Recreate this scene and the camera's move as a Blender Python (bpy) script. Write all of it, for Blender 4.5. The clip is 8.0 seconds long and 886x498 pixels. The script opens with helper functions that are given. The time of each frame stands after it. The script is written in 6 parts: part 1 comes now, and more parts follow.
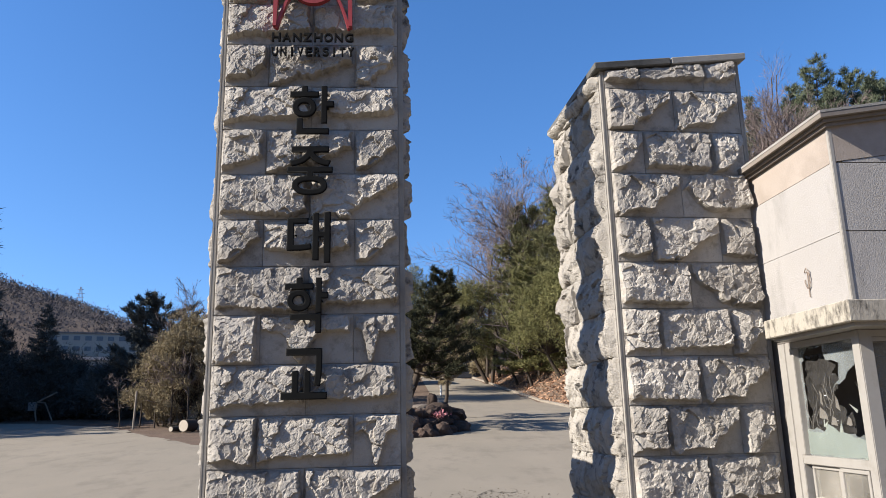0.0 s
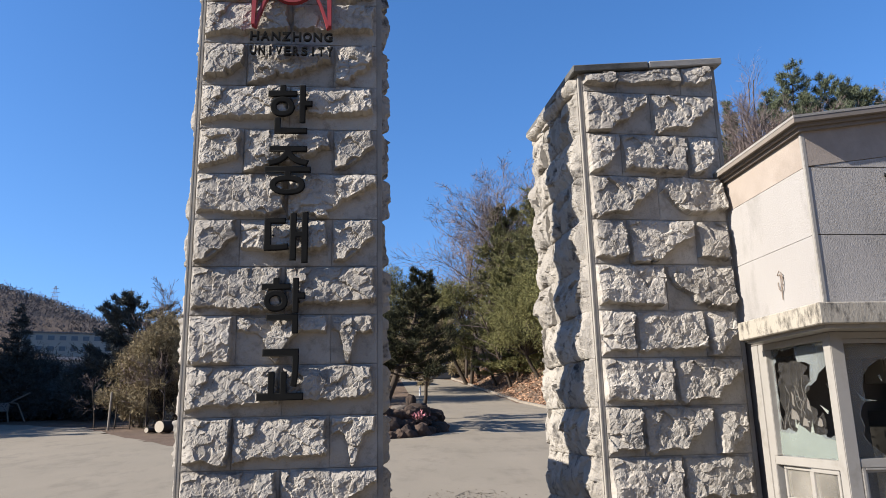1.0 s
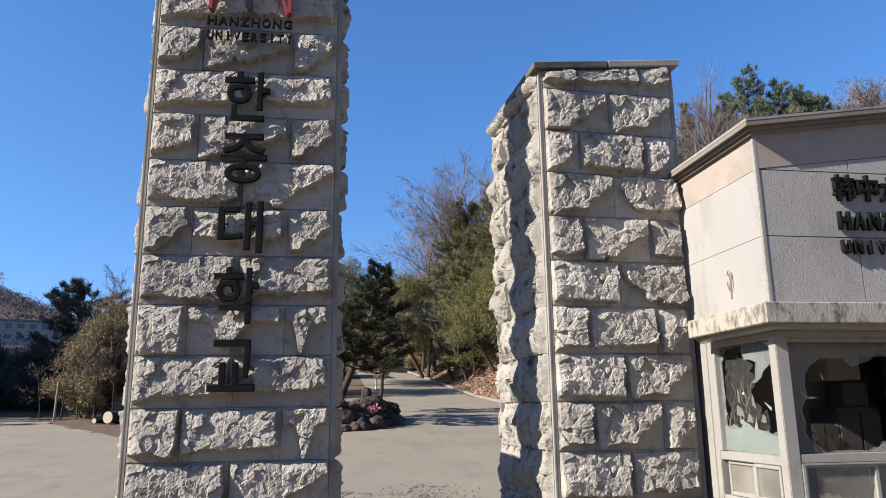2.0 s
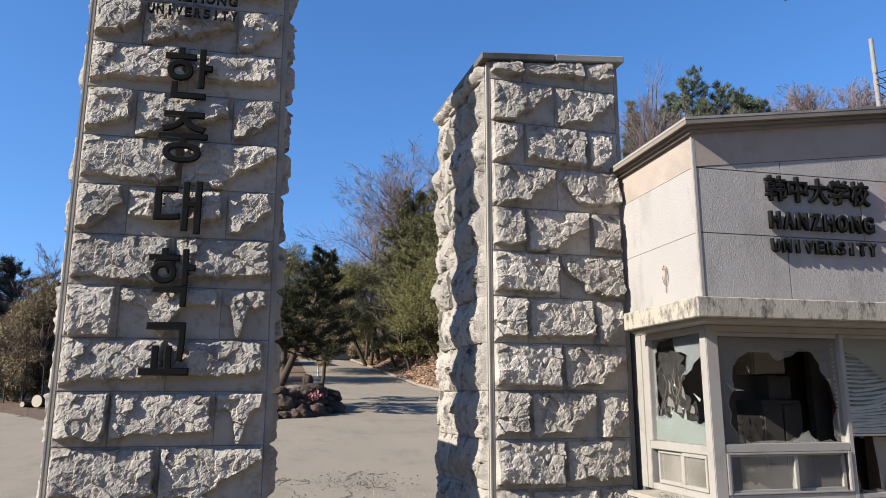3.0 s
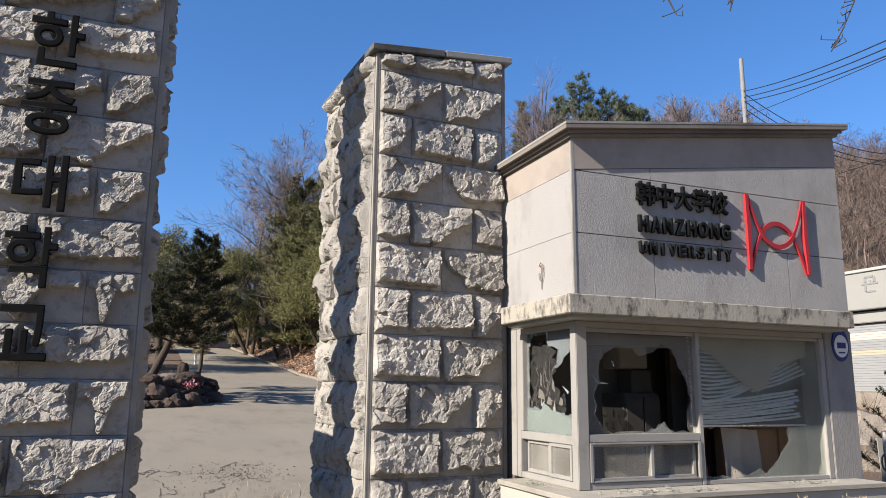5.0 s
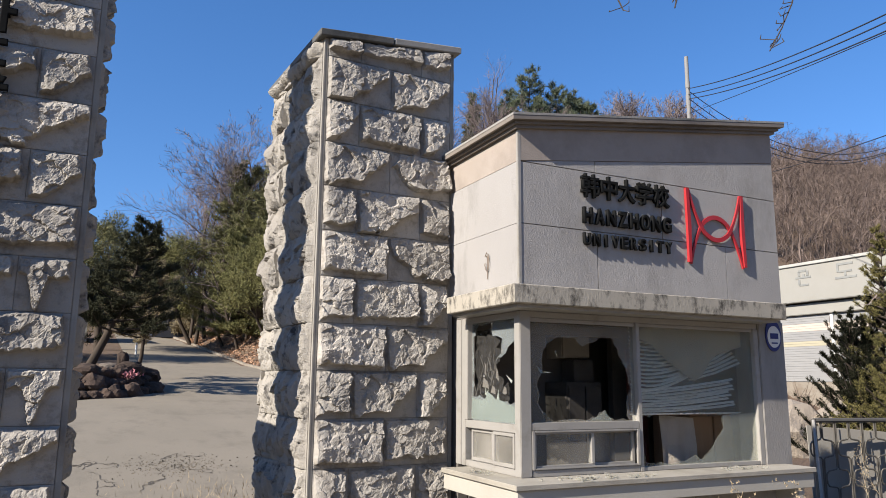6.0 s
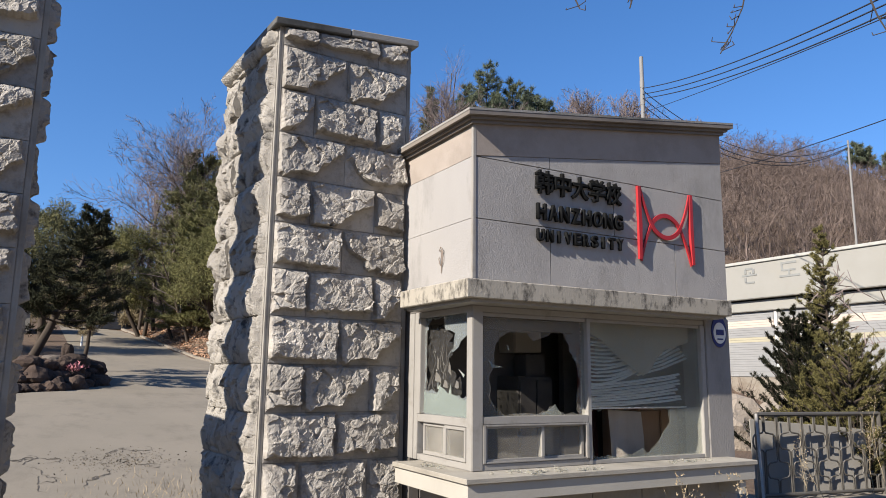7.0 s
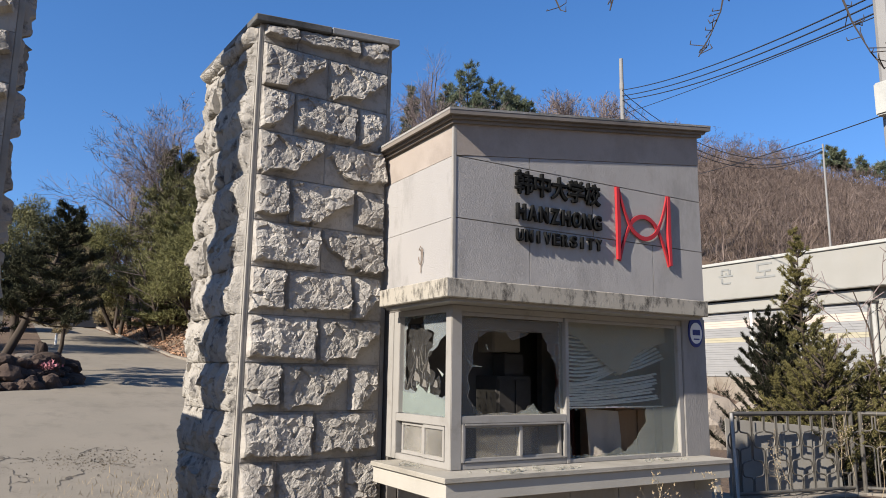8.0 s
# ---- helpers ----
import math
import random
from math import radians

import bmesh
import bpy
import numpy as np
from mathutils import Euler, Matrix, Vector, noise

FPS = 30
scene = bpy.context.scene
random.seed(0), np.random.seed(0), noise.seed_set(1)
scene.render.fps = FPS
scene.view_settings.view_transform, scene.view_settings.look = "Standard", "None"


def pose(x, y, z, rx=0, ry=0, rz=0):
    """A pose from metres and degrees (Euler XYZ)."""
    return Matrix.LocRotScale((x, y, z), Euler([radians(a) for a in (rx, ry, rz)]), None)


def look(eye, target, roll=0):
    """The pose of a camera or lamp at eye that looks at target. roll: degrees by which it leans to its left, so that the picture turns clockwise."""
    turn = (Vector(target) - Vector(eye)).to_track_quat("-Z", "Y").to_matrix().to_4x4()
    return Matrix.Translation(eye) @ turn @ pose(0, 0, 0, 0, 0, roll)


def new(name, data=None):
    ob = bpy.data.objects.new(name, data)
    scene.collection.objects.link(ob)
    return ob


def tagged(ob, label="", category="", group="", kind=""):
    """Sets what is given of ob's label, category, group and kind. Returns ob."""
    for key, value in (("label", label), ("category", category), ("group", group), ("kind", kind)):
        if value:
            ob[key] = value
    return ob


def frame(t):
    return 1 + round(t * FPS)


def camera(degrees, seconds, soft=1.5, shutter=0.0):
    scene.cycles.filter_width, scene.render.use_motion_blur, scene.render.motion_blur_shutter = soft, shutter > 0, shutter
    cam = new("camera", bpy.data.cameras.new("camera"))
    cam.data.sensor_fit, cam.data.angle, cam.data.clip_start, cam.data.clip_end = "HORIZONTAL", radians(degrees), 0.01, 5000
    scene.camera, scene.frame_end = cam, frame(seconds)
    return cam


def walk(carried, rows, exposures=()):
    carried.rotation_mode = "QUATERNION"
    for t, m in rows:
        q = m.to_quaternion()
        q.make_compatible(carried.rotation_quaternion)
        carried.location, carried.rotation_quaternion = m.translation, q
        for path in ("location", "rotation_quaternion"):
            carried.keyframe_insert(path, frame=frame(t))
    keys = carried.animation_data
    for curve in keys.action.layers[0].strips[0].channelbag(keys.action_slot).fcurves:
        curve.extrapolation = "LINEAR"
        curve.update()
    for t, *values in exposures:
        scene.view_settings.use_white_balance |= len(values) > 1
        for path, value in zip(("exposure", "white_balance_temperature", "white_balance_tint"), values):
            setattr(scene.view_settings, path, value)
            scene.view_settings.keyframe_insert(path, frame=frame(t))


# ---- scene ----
cam = camera(62.3, 8.0, soft=0.9)
PATH = [
    (0, (0.109, 0.124, 1.51), (0.242, 2.068, 1.96), -1.3),
    (0.5, (0.116, 0.12, 1.512), (0.272, 2.063, 1.961), -1.3),
    (1, (0.122, 0.121, 1.51), (0.309, 2.06, 1.961), -1.3),
    (1.5, (0.129, 0.125, 1.511), (0.365, 2.06, 1.956), -1.1),
    (3, (0.167, 0.129, 1.501), (0.607, 2.038, 1.904), -0.0),
    (3.5, (0.178, 0.127, 1.501), (0.694, 2.019, 1.893), 0.3),
    (4, (0.186, 0.118, 1.5), (0.772, 1.99, 1.89), 0.5),
    (4.5, (0.192, 0.105, 1.502), (0.852, 1.953, 1.891), 0.6),
    (6, (0.217, 0.103, 1.493), (1.075, 1.874, 1.85), 0.5),
    (6.5, (0.226, 0.101, 1.498), (1.146, 1.843, 1.844), 0.7),
    (7, (0.229, 0.103, 1.495), (1.195, 1.821, 1.837), 0.7),
    (7.5, (0.233, 0.095, 1.495), (1.225, 1.798, 1.835), 0.8),
    (8, (0.229, 0.1, 1.494), (1.242, 1.79, 1.835), 0.8),
]
walk(cam, [(t, look(eye, target, roll)) for t, eye, target, roll in PATH],
     [(0, 1.2), (1.5, 1.19), (3, 1.18), (4.5, 1.15), (6, 1.06), (8, 1.0)])

# ---- light ----
SUN = Vector((-3.77, -0.8, 2.36)).normalized()
world = bpy.data.worlds.new("sky")
scene.world = world
world.use_nodes = True
sky = world.node_tree.nodes.new("ShaderNodeTexSky")
sky.sky_type, sky.sun_disc = "NISHITA", False
sky.sun_elevation, sky.sun_rotation = math.asin(SUN.z), math.atan2(SUN.x, SUN.y)
sky.altitude, sky.air_density, sky.dust_density, sky.ozone_density = 600, 1.0, 0.3, 2.5
vivid = world.node_tree.nodes.new("ShaderNodeHueSaturation")
vivid.inputs["Hue"].default_value, vivid.inputs["Saturation"].default_value, vivid.inputs["Value"].default_value = 0.507, 1.25, 1.12
coord, lift, unit = (world.node_tree.nodes.new("ShaderNode" + k) for k in ("TexCoord", "VectorMath", "VectorMath"))
lift.operation, unit.operation = "MULTIPLY_ADD", "NORMALIZE"
lift.inputs[1].default_value, lift.inputs[2].default_value = (1, 1, 0.88), (0, 0, 0.11)
world.node_tree.links.new(coord.outputs["Generated"], lift.inputs[0])
world.node_tree.links.new(lift.outputs[0], unit.inputs[0])
world.node_tree.links.new(unit.outputs[0], sky.inputs[0])
world.node_tree.links.new(sky.outputs[0], vivid.inputs["Color"])
world.node_tree.links.new(vivid.outputs[0], world.node_tree.nodes["Background"].inputs[0])
world.node_tree.nodes["Background"].inputs[1].default_value = 0.09
sun = new("sun", bpy.data.lights.new("sun", "SUN"))
sun.data.energy, sun.data.angle, sun.data.color = 4.9, radians(0.5), (1.0, 0.935, 0.855)
sun.matrix_world = look(SUN * 50, (0, 0, 0))


# ---- materials ----
def surf(name, c1, c2, scale=4.0, rough=0.85, bump=0.3, fine=60.0, metal=0.0, blotch=None, blotch_scale=1.2, rand=0.0, island=0.0, dist=0.01, blotch_cut=(0.5, 0.7), squash=(1, 1, 1), spec=0.35):
    """Two colours mixed by broad noise, fine grain in bump, and stains of a third colour."""
    m = bpy.data.materials.new(name)
    m.use_nodes = True
    n, l = m.node_tree.nodes, m.node_tree.links
    b = n["Principled BSDF"]
    geo = n.new("ShaderNodeNewGeometry")
    mp = n.new("ShaderNodeMapping")
    mp.inputs["Scale"].default_value = squash
    l.new(geo.outputs["Position"], mp.inputs[0])

    def tex(sc, detail, rg=0.6):
        t = n.new("ShaderNodeTexNoise")
        t.inputs["Scale"].default_value, t.inputs["Detail"].default_value, t.inputs["Roughness"].default_value = sc, detail, rg
        l.new(mp.outputs[0], t.inputs[0])
        return t

    def mix(fac, a, c, blend="MIX"):
        x = n.new("ShaderNodeMix")
        x.data_type, x.blend_type = "RGBA", blend
        for sock, val in ((x.inputs[0], fac), (x.inputs[6], a), (x.inputs[7], c)):
            if isinstance(val, (tuple, list)):
                sock.default_value = (*val, 1)
            elif isinstance(val, float):
                sock.default_value = val
            else:
                l.new(val, sock)
        return x.outputs[2]

    def ramp(val, lo, hi):
        r = n.new("ShaderNodeMapRange")
        r.inputs[1].default_value, r.inputs[2].default_value = lo, hi
        l.new(val, r.inputs[0])
        return r.outputs[0]

    broad, grain = tex(scale, 5), tex(fine, 4, 0.7)
    col = mix(ramp(broad.outputs[0], 0.3, 0.7), c1, c2)
    col = mix(ramp(grain.outputs[0], 0.25, 0.75), col, mix(0.5, col, c2))
    if blotch:
        col = mix(ramp(tex(blotch_scale, 8, 0.7).outputs[0], *blotch_cut), col, blotch)
    if rand or island:
        src = n.new("ShaderNodeObjectInfo").outputs["Random"] if rand else geo.outputs["Random Per Island"]
        amount = rand or island
        hsv = n.new("ShaderNodeHueSaturation")
        r = n.new("ShaderNodeMapRange")
        r.inputs[3].default_value, r.inputs[4].default_value = 1 - amount, 1 + amount
        l.new(src, r.inputs[0])
        l.new(r.outputs[0], hsv.inputs["Value"])
        l.new(col, hsv.inputs["Color"])
        col = hsv.outputs[0]
    l.new(col, b.inputs["Base Color"])
    b.inputs["Roughness"].default_value, b.inputs["Metallic"].default_value = rough, metal
    b.inputs["Specular IOR Level"].default_value = spec
    if bump:
        bp = n.new("ShaderNodeBump")
        bp.inputs["Strength"].default_value, bp.inputs["Distance"].default_value = bump, dist
        l.new(grain.outputs[0], bp.inputs["Height"])
        l.new(bp.outputs[0], b.inputs["Normal"])
    return m


GRANITE = surf("granite", (0.262, 0.238, 0.204), (0.343, 0.313, 0.27), 5, 0.9, 0.65, 85, blotch=(0.172, 0.15, 0.124), blotch_scale=9, rand=0.14, dist=0.009, blotch_cut=(0.5, 0.68))
# dark blotches: lichen on the rough sides, a stand-in for shade on B blocks
GRANITE_LICHEN_SHADE = surf("lichen_and_shade_granite", (0.232, 0.21, 0.178), (0.312, 0.284, 0.242), 5, 0.9, 1.0, 85, blotch=(0.05, 0.045, 0.04), blotch_scale=7, rand=0.14, dist=0.009, blotch_cut=(0.53, 0.66))
GRANITE_DRESSED = surf("dressed_granite", (0.221, 0.202, 0.172), (0.279, 0.256, 0.219), 6, 0.85, 0.3, 140, blotch=(0.164, 0.144, 0.121), blotch_scale=2)
MORTAR = surf("mortar", (0.164, 0.15, 0.128), (0.205, 0.188, 0.161), 8, 0.95, 0.4, 120)
CAPSTONE = surf("weathered_capstone", (0.135, 0.1294, 0.1173), (0.1965, 0.1848, 0.1673), 5, 0.9, 0.3, 80, blotch=(0.0615, 0.0616, 0.05568), rand=0.4)
STUCCO = surf("pebbled_stucco", (0.274, 0.257, 0.239), (0.314, 0.295, 0.274), 2, 0.9, 0.8, 170, blotch=(0.19, 0.178, 0.163), blotch_scale=3.0, dist=0.005, blotch_cut=(0.52, 0.78), squash=(1.1, 1.1, 0.5))
BAND = surf("tan_band_stone", (0.2707, 0.228, 0.19), (0.3135, 0.266, 0.2242), 3, 0.85, 0.25, 90, blotch=(0.23, 0.192, 0.158), blotch_scale=2)
CORNICE = surf("painted_metal_cornice", (0.1504, 0.1281, 0.107), (0.1886, 0.1615, 0.1331), 5, 0.6, 0.1, 60, blotch=(0.1062, 0.08865, 0.07211))
LEDGE = surf("stained_concrete", (0.2818, 0.253, 0.2037), (0.3357, 0.3013, 0.2418), 4, 0.9, 0.3, 70, blotch=(0.055, 0.048, 0.039), blotch_scale=17, blotch_cut=(0.49, 0.66), squash=(1, 1, 0.55))
SILL_TOP = surf("dirty_stone_sill", (0.246, 0.224, 0.181), (0.328, 0.296, 0.242), 6, 0.85, 0.3, 90, blotch=(0.164, 0.144, 0.113))
SILL_WHITE = surf("white_painted_sill", (0.3199, 0.2939, 0.2455), (0.3664, 0.3385, 0.2846), 4, 0.7, 0.15, 60, blotch=(0.3432, 0.3125, 0.2595), blotch_scale=5, blotch_cut=(0.6, 0.8))
FRAME = surf("cream_window_frame", (0.2437, 0.2269, 0.2009), (0.2827, 0.2641, 0.2353), 5, 0.5, 0.05, 60, blotch=(0.17, 0.152, 0.125), blotch_scale=6, blotch_cut=(0.54, 0.8))
PIER = surf("grey_pier_render", (0.21, 0.195, 0.176), (0.255, 0.237, 0.214), 3, 0.85, 0.3, 80, blotch=(0.16, 0.146, 0.13), blotch_scale=3, squash=(1, 1, 0.4))
# plaster coloured well below its real tone, the room's dimness put into it
INTERIOR = surf("shade_darkened_plaster", (0.085, 0.075, 0.065), (0.12, 0.107, 0.093), 2, 0.95, 0.2, 40, blotch=(0.07, 0.06, 0.052))
DIM_RED = surf("dark_red_curtain", (0.1, 0.03, 0.026), (0.14, 0.045, 0.038), 3, 0.95, 0.2, 50)
BROWN_WOOD = surf("brown_veneer", (0.2132, 0.1248, 0.06877), (0.299, 0.1768, 0.09815), 3, 0.6, 0.1, 50, squash=(6, 6, 0.6))
BEIGE = surf("beige_board", (0.2, 0.175, 0.14), (0.24, 0.21, 0.17), 3, 0.7, 0.1, 50)
CLOTH = surf("pale_curtain", (0.4782, 0.4174, 0.3389), (0.5551, 0.4898, 0.4042), 4, 0.9, 0.2, 80)
SHEET = surf("slumped_beige_sheet", (0.3, 0.255, 0.19), (0.36, 0.31, 0.235), 4, 0.9, 0.2, 60)
BLIND = surf("grey_blind_slat", (0.83, 0.77, 0.69), (0.93, 0.86, 0.77), 5, 0.5, 0.05, 60, rand=0.08)
BLACK = surf("black_metal_letter", (0.007, 0.007, 0.007), (0.0126, 0.0126, 0.0119), 8, 0.85, 0.1, 80, spec=0.05)
# near-black brown that carries the darkness of the room's depth
DARK_BROWN = surf("shade_darkened_brown", (0.03, 0.026, 0.022), (0.05, 0.045, 0.04), 8, 0.6, 0.1, 80)
RED = surf("red_painted_metal", (0.31, 0.015, 0.018), (0.37, 0.027, 0.03), 5, 0.45, 0.05, 60, blotch=(0.2842, 0.02295, 0.02805), blotch_scale=6)
DULL_RED = surf("weathered_red_metal", (0.22, 0.022, 0.024), (0.29, 0.038, 0.04), 5, 0.55, 0.08, 60, blotch=(0.2, 0.03, 0.03), blotch_scale=6)
DARKSHED = surf("dark_shed_paint", (0.022, 0.025, 0.034), (0.036, 0.04, 0.052), 2, 0.7, 0.1, 30)
DARKPANE = surf("dark_window_pane", (0.06, 0.07, 0.085), (0.09, 0.1, 0.115), 2, 0.2, 0, 20)
BLUE = surf("blue_enamel", (0.015, 0.025, 0.11), (0.025, 0.035, 0.14), 5, 0.4, 0, 60)
WHITE = surf("white_paint", (0.59, 0.576, 0.528), (0.64, 0.624, 0.574), 5, 0.5, 0.05, 60)
SHOPWHITE = surf("cream_shop_panel", (0.238, 0.226, 0.194), (0.262, 0.25, 0.218), 1.5, 0.7, 0.1, 30, blotch=(0.2575, 0.2402, 0.201), blotch_scale=0.8)
SHUTTER = surf("ribbed_shutter_metal", (0.2192, 0.214, 0.2022), (0.2546, 0.2482, 0.2343), 2, 0.5, 0.1, 40)
SHUTTER_Y = surf("yellow_shutter_stripe", (0.32, 0.285, 0.19), (0.35, 0.315, 0.225), 2, 0.5, 0.1, 40)
SHUTTER_P = surf("faded_pink_shutter_stripe", (0.42, 0.35, 0.29), (0.46, 0.39, 0.32), 2, 0.5, 0.1, 40)
GREYPAINT = surf("worn_grey_paint", (0.279, 0.272, 0.242), (0.361, 0.352, 0.31), 3, 0.7, 0.1, 40)
STEEL = surf("stainless_tube", (0.1, 0.09, 0.075), (0.14, 0.127, 0.105), 5, 0.45, 0.05, 60, metal=0.4)
BOARD = surf("pale_grey_board", (0.215, 0.198, 0.168), (0.26, 0.24, 0.205), 2, 0.8, 0.1, 40)
PAVING = surf("worn_pale_concrete", (0.174, 0.15, 0.111), (0.215, 0.183, 0.137), 0.4, 0.95, 0.5, 25, blotch=(0.142, 0.121, 0.09), blotch_scale=0.9, blotch_cut=(0.5, 0.75), dist=0.01, squash=(1.6, 0.8, 1))
EARTH = surf("brown_leaf_litter", (0.078, 0.0515, 0.0351), (0.133, 0.0897, 0.0608), 1.2, 1.0, 1.0, 9, blotch=(0.128, 0.0936, 0.0589), blotch_scale=0.7, dist=0.08)
FARHILL = surf("far_brown_wood", (0.072, 0.061, 0.06), (0.105, 0.088, 0.084), 0.05, 1.0, 0.6, 0.6, blotch=(0.045, 0.044, 0.043), blotch_scale=0.02, dist=1.0)
KERB = surf("kerb_concrete", (0.18, 0.152, 0.117), (0.246, 0.212, 0.166), 2, 0.9, 0.3, 30, blotch=(0.131, 0.096, 0.0679))
ROCK = surf("dark_garden_rock", (0.03, 0.02, 0.0145), (0.066, 0.044, 0.032), 2, 0.95, 0.8, 12, rand=0.3, dist=0.04)
PALE_ROCK = surf("pale_boulder", (0.1, 0.08, 0.062), (0.15, 0.122, 0.098), 2, 0.95, 0.6, 12, dist=0.04)
BARK = surf("grey_brown_bark", (0.03465, 0.02535, 0.01754), (0.05873, 0.04394, 0.0319), 6, 0.95, 0.6, 30, squash=(1, 1, 0.3))
TWIG = surf("bare_twig", (0.13, 0.1, 0.088), (0.2, 0.158, 0.142), 1.0, 0.95, 0, 10, island=0.25, spec=0.08)
TWIG_WARM = surf("bare_wood_twig", (0.078, 0.056, 0.046), (0.15, 0.115, 0.096), 0.35, 0.95, 0, 10, island=0.5, spec=0.08)
PINE = surf("pine_needles", (0.09243, 0.09585, 0.04469), (0.1681, 0.1531, 0.07262), 0.8, 0.8, 0, 10, island=0.35, spec=0.08)
HILLPINE = surf("blue_green_needles", (0.06, 0.07344, 0.04536), (0.114, 0.1274, 0.07776), 0.8, 0.8, 0, 10, island=0.35, spec=0.08)
JUNIPER = surf("yellow_green_needles", (0.09092, 0.0939, 0.03564), (0.1698, 0.1565, 0.06534), 0.7, 0.8, 0, 10, island=0.35, spec=0.08)
# near-black copy of the juniper green, with the shade put into its colour
SHADED_JUNIPER = surf("shaded_juniper_needles", (0.009, 0.01, 0.006), (0.016, 0.017, 0.009), 0.8, 0.85, 0, 10, island=0.3, spec=0.08)
CEDAR = surf("dry_cedar_needles", (0.066, 0.064, 0.024), (0.135, 0.115, 0.044), 1.2, 0.8, 0, 10, island=0.35, spec=0.08)
OLIVE = surf("olive_shrub_leaf", (0.16, 0.132, 0.078), (0.25, 0.2, 0.12), 0.8, 0.85, 0, 10, island=0.3, spec=0.08)
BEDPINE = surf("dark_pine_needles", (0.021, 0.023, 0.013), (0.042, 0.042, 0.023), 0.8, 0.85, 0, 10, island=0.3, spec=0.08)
SPRUCE = surf("dark_spruce_needles", (0.058, 0.062, 0.056), (0.092, 0.096, 0.084), 0.8, 0.85, 0, 10, island=0.3, spec=0.08)
DRYGRASS = surf("dry_grass_stalk", (0.2601, 0.1951, 0.1156), (0.3468, 0.2746, 0.1734), 3, 0.9, 0, 10, island=0.25)
POLE = surf("pale_concrete_pole", (0.1845, 0.1736, 0.1617), (0.2205, 0.2108, 0.193), 2, 0.8, 0.2, 30)
DARK_TWIG = surf("dark_bare_twig", (0.03, 0.024, 0.02), (0.05, 0.04, 0.033), 5, 0.9, 0.2, 40)
CABLE = surf("black_cable", (0.015, 0.015, 0.018), (0.025, 0.025, 0.028), 2, 0.7, 0, 30)
WOODEND = surf("cut_wood", (0.33, 0.285, 0.22), (0.4, 0.35, 0.275), 8, 0.9, 0.1, 40)


def glass(name, dust, tint=(0.52, 0.48, 0.42)):
    """Thin window glass with a film of dust."""
    m = bpy.data.materials.new(name)
    m.use_nodes = True
    n, l = m.node_tree.nodes, m.node_tree.links
    b, out = n["Principled BSDF"], n["Material Output"]
    b.inputs["Base Color"].default_value = (*tint, 1)
    b.inputs["Roughness"].default_value = 0.9
    clear, shine = n.new("ShaderNodeBsdfTransparent"), n.new("ShaderNodeBsdfGlossy")
    clear.inputs[0].default_value = (0.93, 0.94, 0.92, 1)
    shine.inputs["Roughness"].default_value = 0.03
    fres = n.new("ShaderNodeFresnel")
    fres.inputs[0].default_value = 1.18
    m1, m2 = n.new("ShaderNodeMixShader"), n.new("ShaderNodeMixShader")
    l.new(fres.outputs[0], m1.inputs[0]), l.new(clear.outputs[0], m1.inputs[1]), l.new(shine.outputs[0], m1.inputs[2])
    t, r = n.new("ShaderNodeTexNoise"), n.new("ShaderNodeMapRange")
    t.inputs["Scale"].default_value, t.inputs["Detail"].default_value = 3.0, 6
    l.new(n.new("ShaderNodeNewGeometry").outputs["Position"], t.inputs[0])
    r.inputs[1].default_value, r.inputs[2].default_value, r.inputs[3].default_value, r.inputs[4].default_value = 0.3, 0.75, dust * 0.4, dust
    l.new(t.outputs[0], r.inputs[0]), l.new(r.outputs[0], m2.inputs[0])
    l.new(m1.outputs[0], m2.inputs[1]), l.new(b.outputs[0], m2.inputs[2]), l.new(m2.outputs[0], out.inputs[0])
    return m


GLASS = glass("dusty_glass", 0.2)
GLASS_DIRTY = glass("grimy_glass", 0.19, (0.5, 0.5, 0.41))
GLASS_SIDE = glass("thinly_dusted_glass", 0.2, (0.34, 0.37, 0.37))
GLASS_FILM = glass("crumpled_laminated_glass", 0.6, (0.032, 0.029, 0.026))
GLASS_FROST = glass("frosted_crazed_glass", 0.6, (0.21, 0.24, 0.215))
GLASS_CREASE = glass("whitened_laminated_glass", 0.62, (0.17, 0.155, 0.135))
GLASS_CRAZED = glass("crazed_glass", 0.26, (0.5, 0.54, 0.48))


# ---- building helpers ----
def thing(name, base, label, category, group="", kind=""):
    ob = new(name)
    ob.location = base
    return tagged(ob, label, category, group, kind)


def part(name, data, material, parent, label="", place=None):
    """Links a bmesh or a mesh, in world coordinates or at a place, as one mesh under a thing or a part."""
    if isinstance(data, bmesh.types.BMesh):
        me = bpy.data.meshes.new(name)
        data.to_mesh(me)
        data.free()
    else:
        me = data
    if material and not me.materials:
        me.materials.append(material)
    ob = new(name, me)
    if parent:
        ob.parent = parent
        ob.matrix_parent_inverse = Matrix.Translation(-parent.location) if parent.parent is None else Matrix()
    if place:
        ob.matrix_basis = place
    return tagged(ob, label)


def solid(name, data, material, label, category="", kind="", group=""):
    return tagged(part(name, data, material, None, label), "", category, group, kind)


def cuboid(x0, x1, y0, y1, z0, z1, bevel=0.0, bm=None):
    bm = bm or bmesh.new()
    made = bmesh.ops.create_cube(bm, size=1)["verts"]
    for v in made:
        v.co = Vector(((x0 + x1) / 2 + v.co.x * (x1 - x0), (y0 + y1) / 2 + v.co.y * (y1 - y0), (z0 + z1) / 2 + v.co.z * (z1 - z0)))
    if bevel:
        bmesh.ops.bevel(bm, geom=list({e for v in made for e in v.link_edges}), offset=bevel, segments=2, affect="EDGES")
    return bm


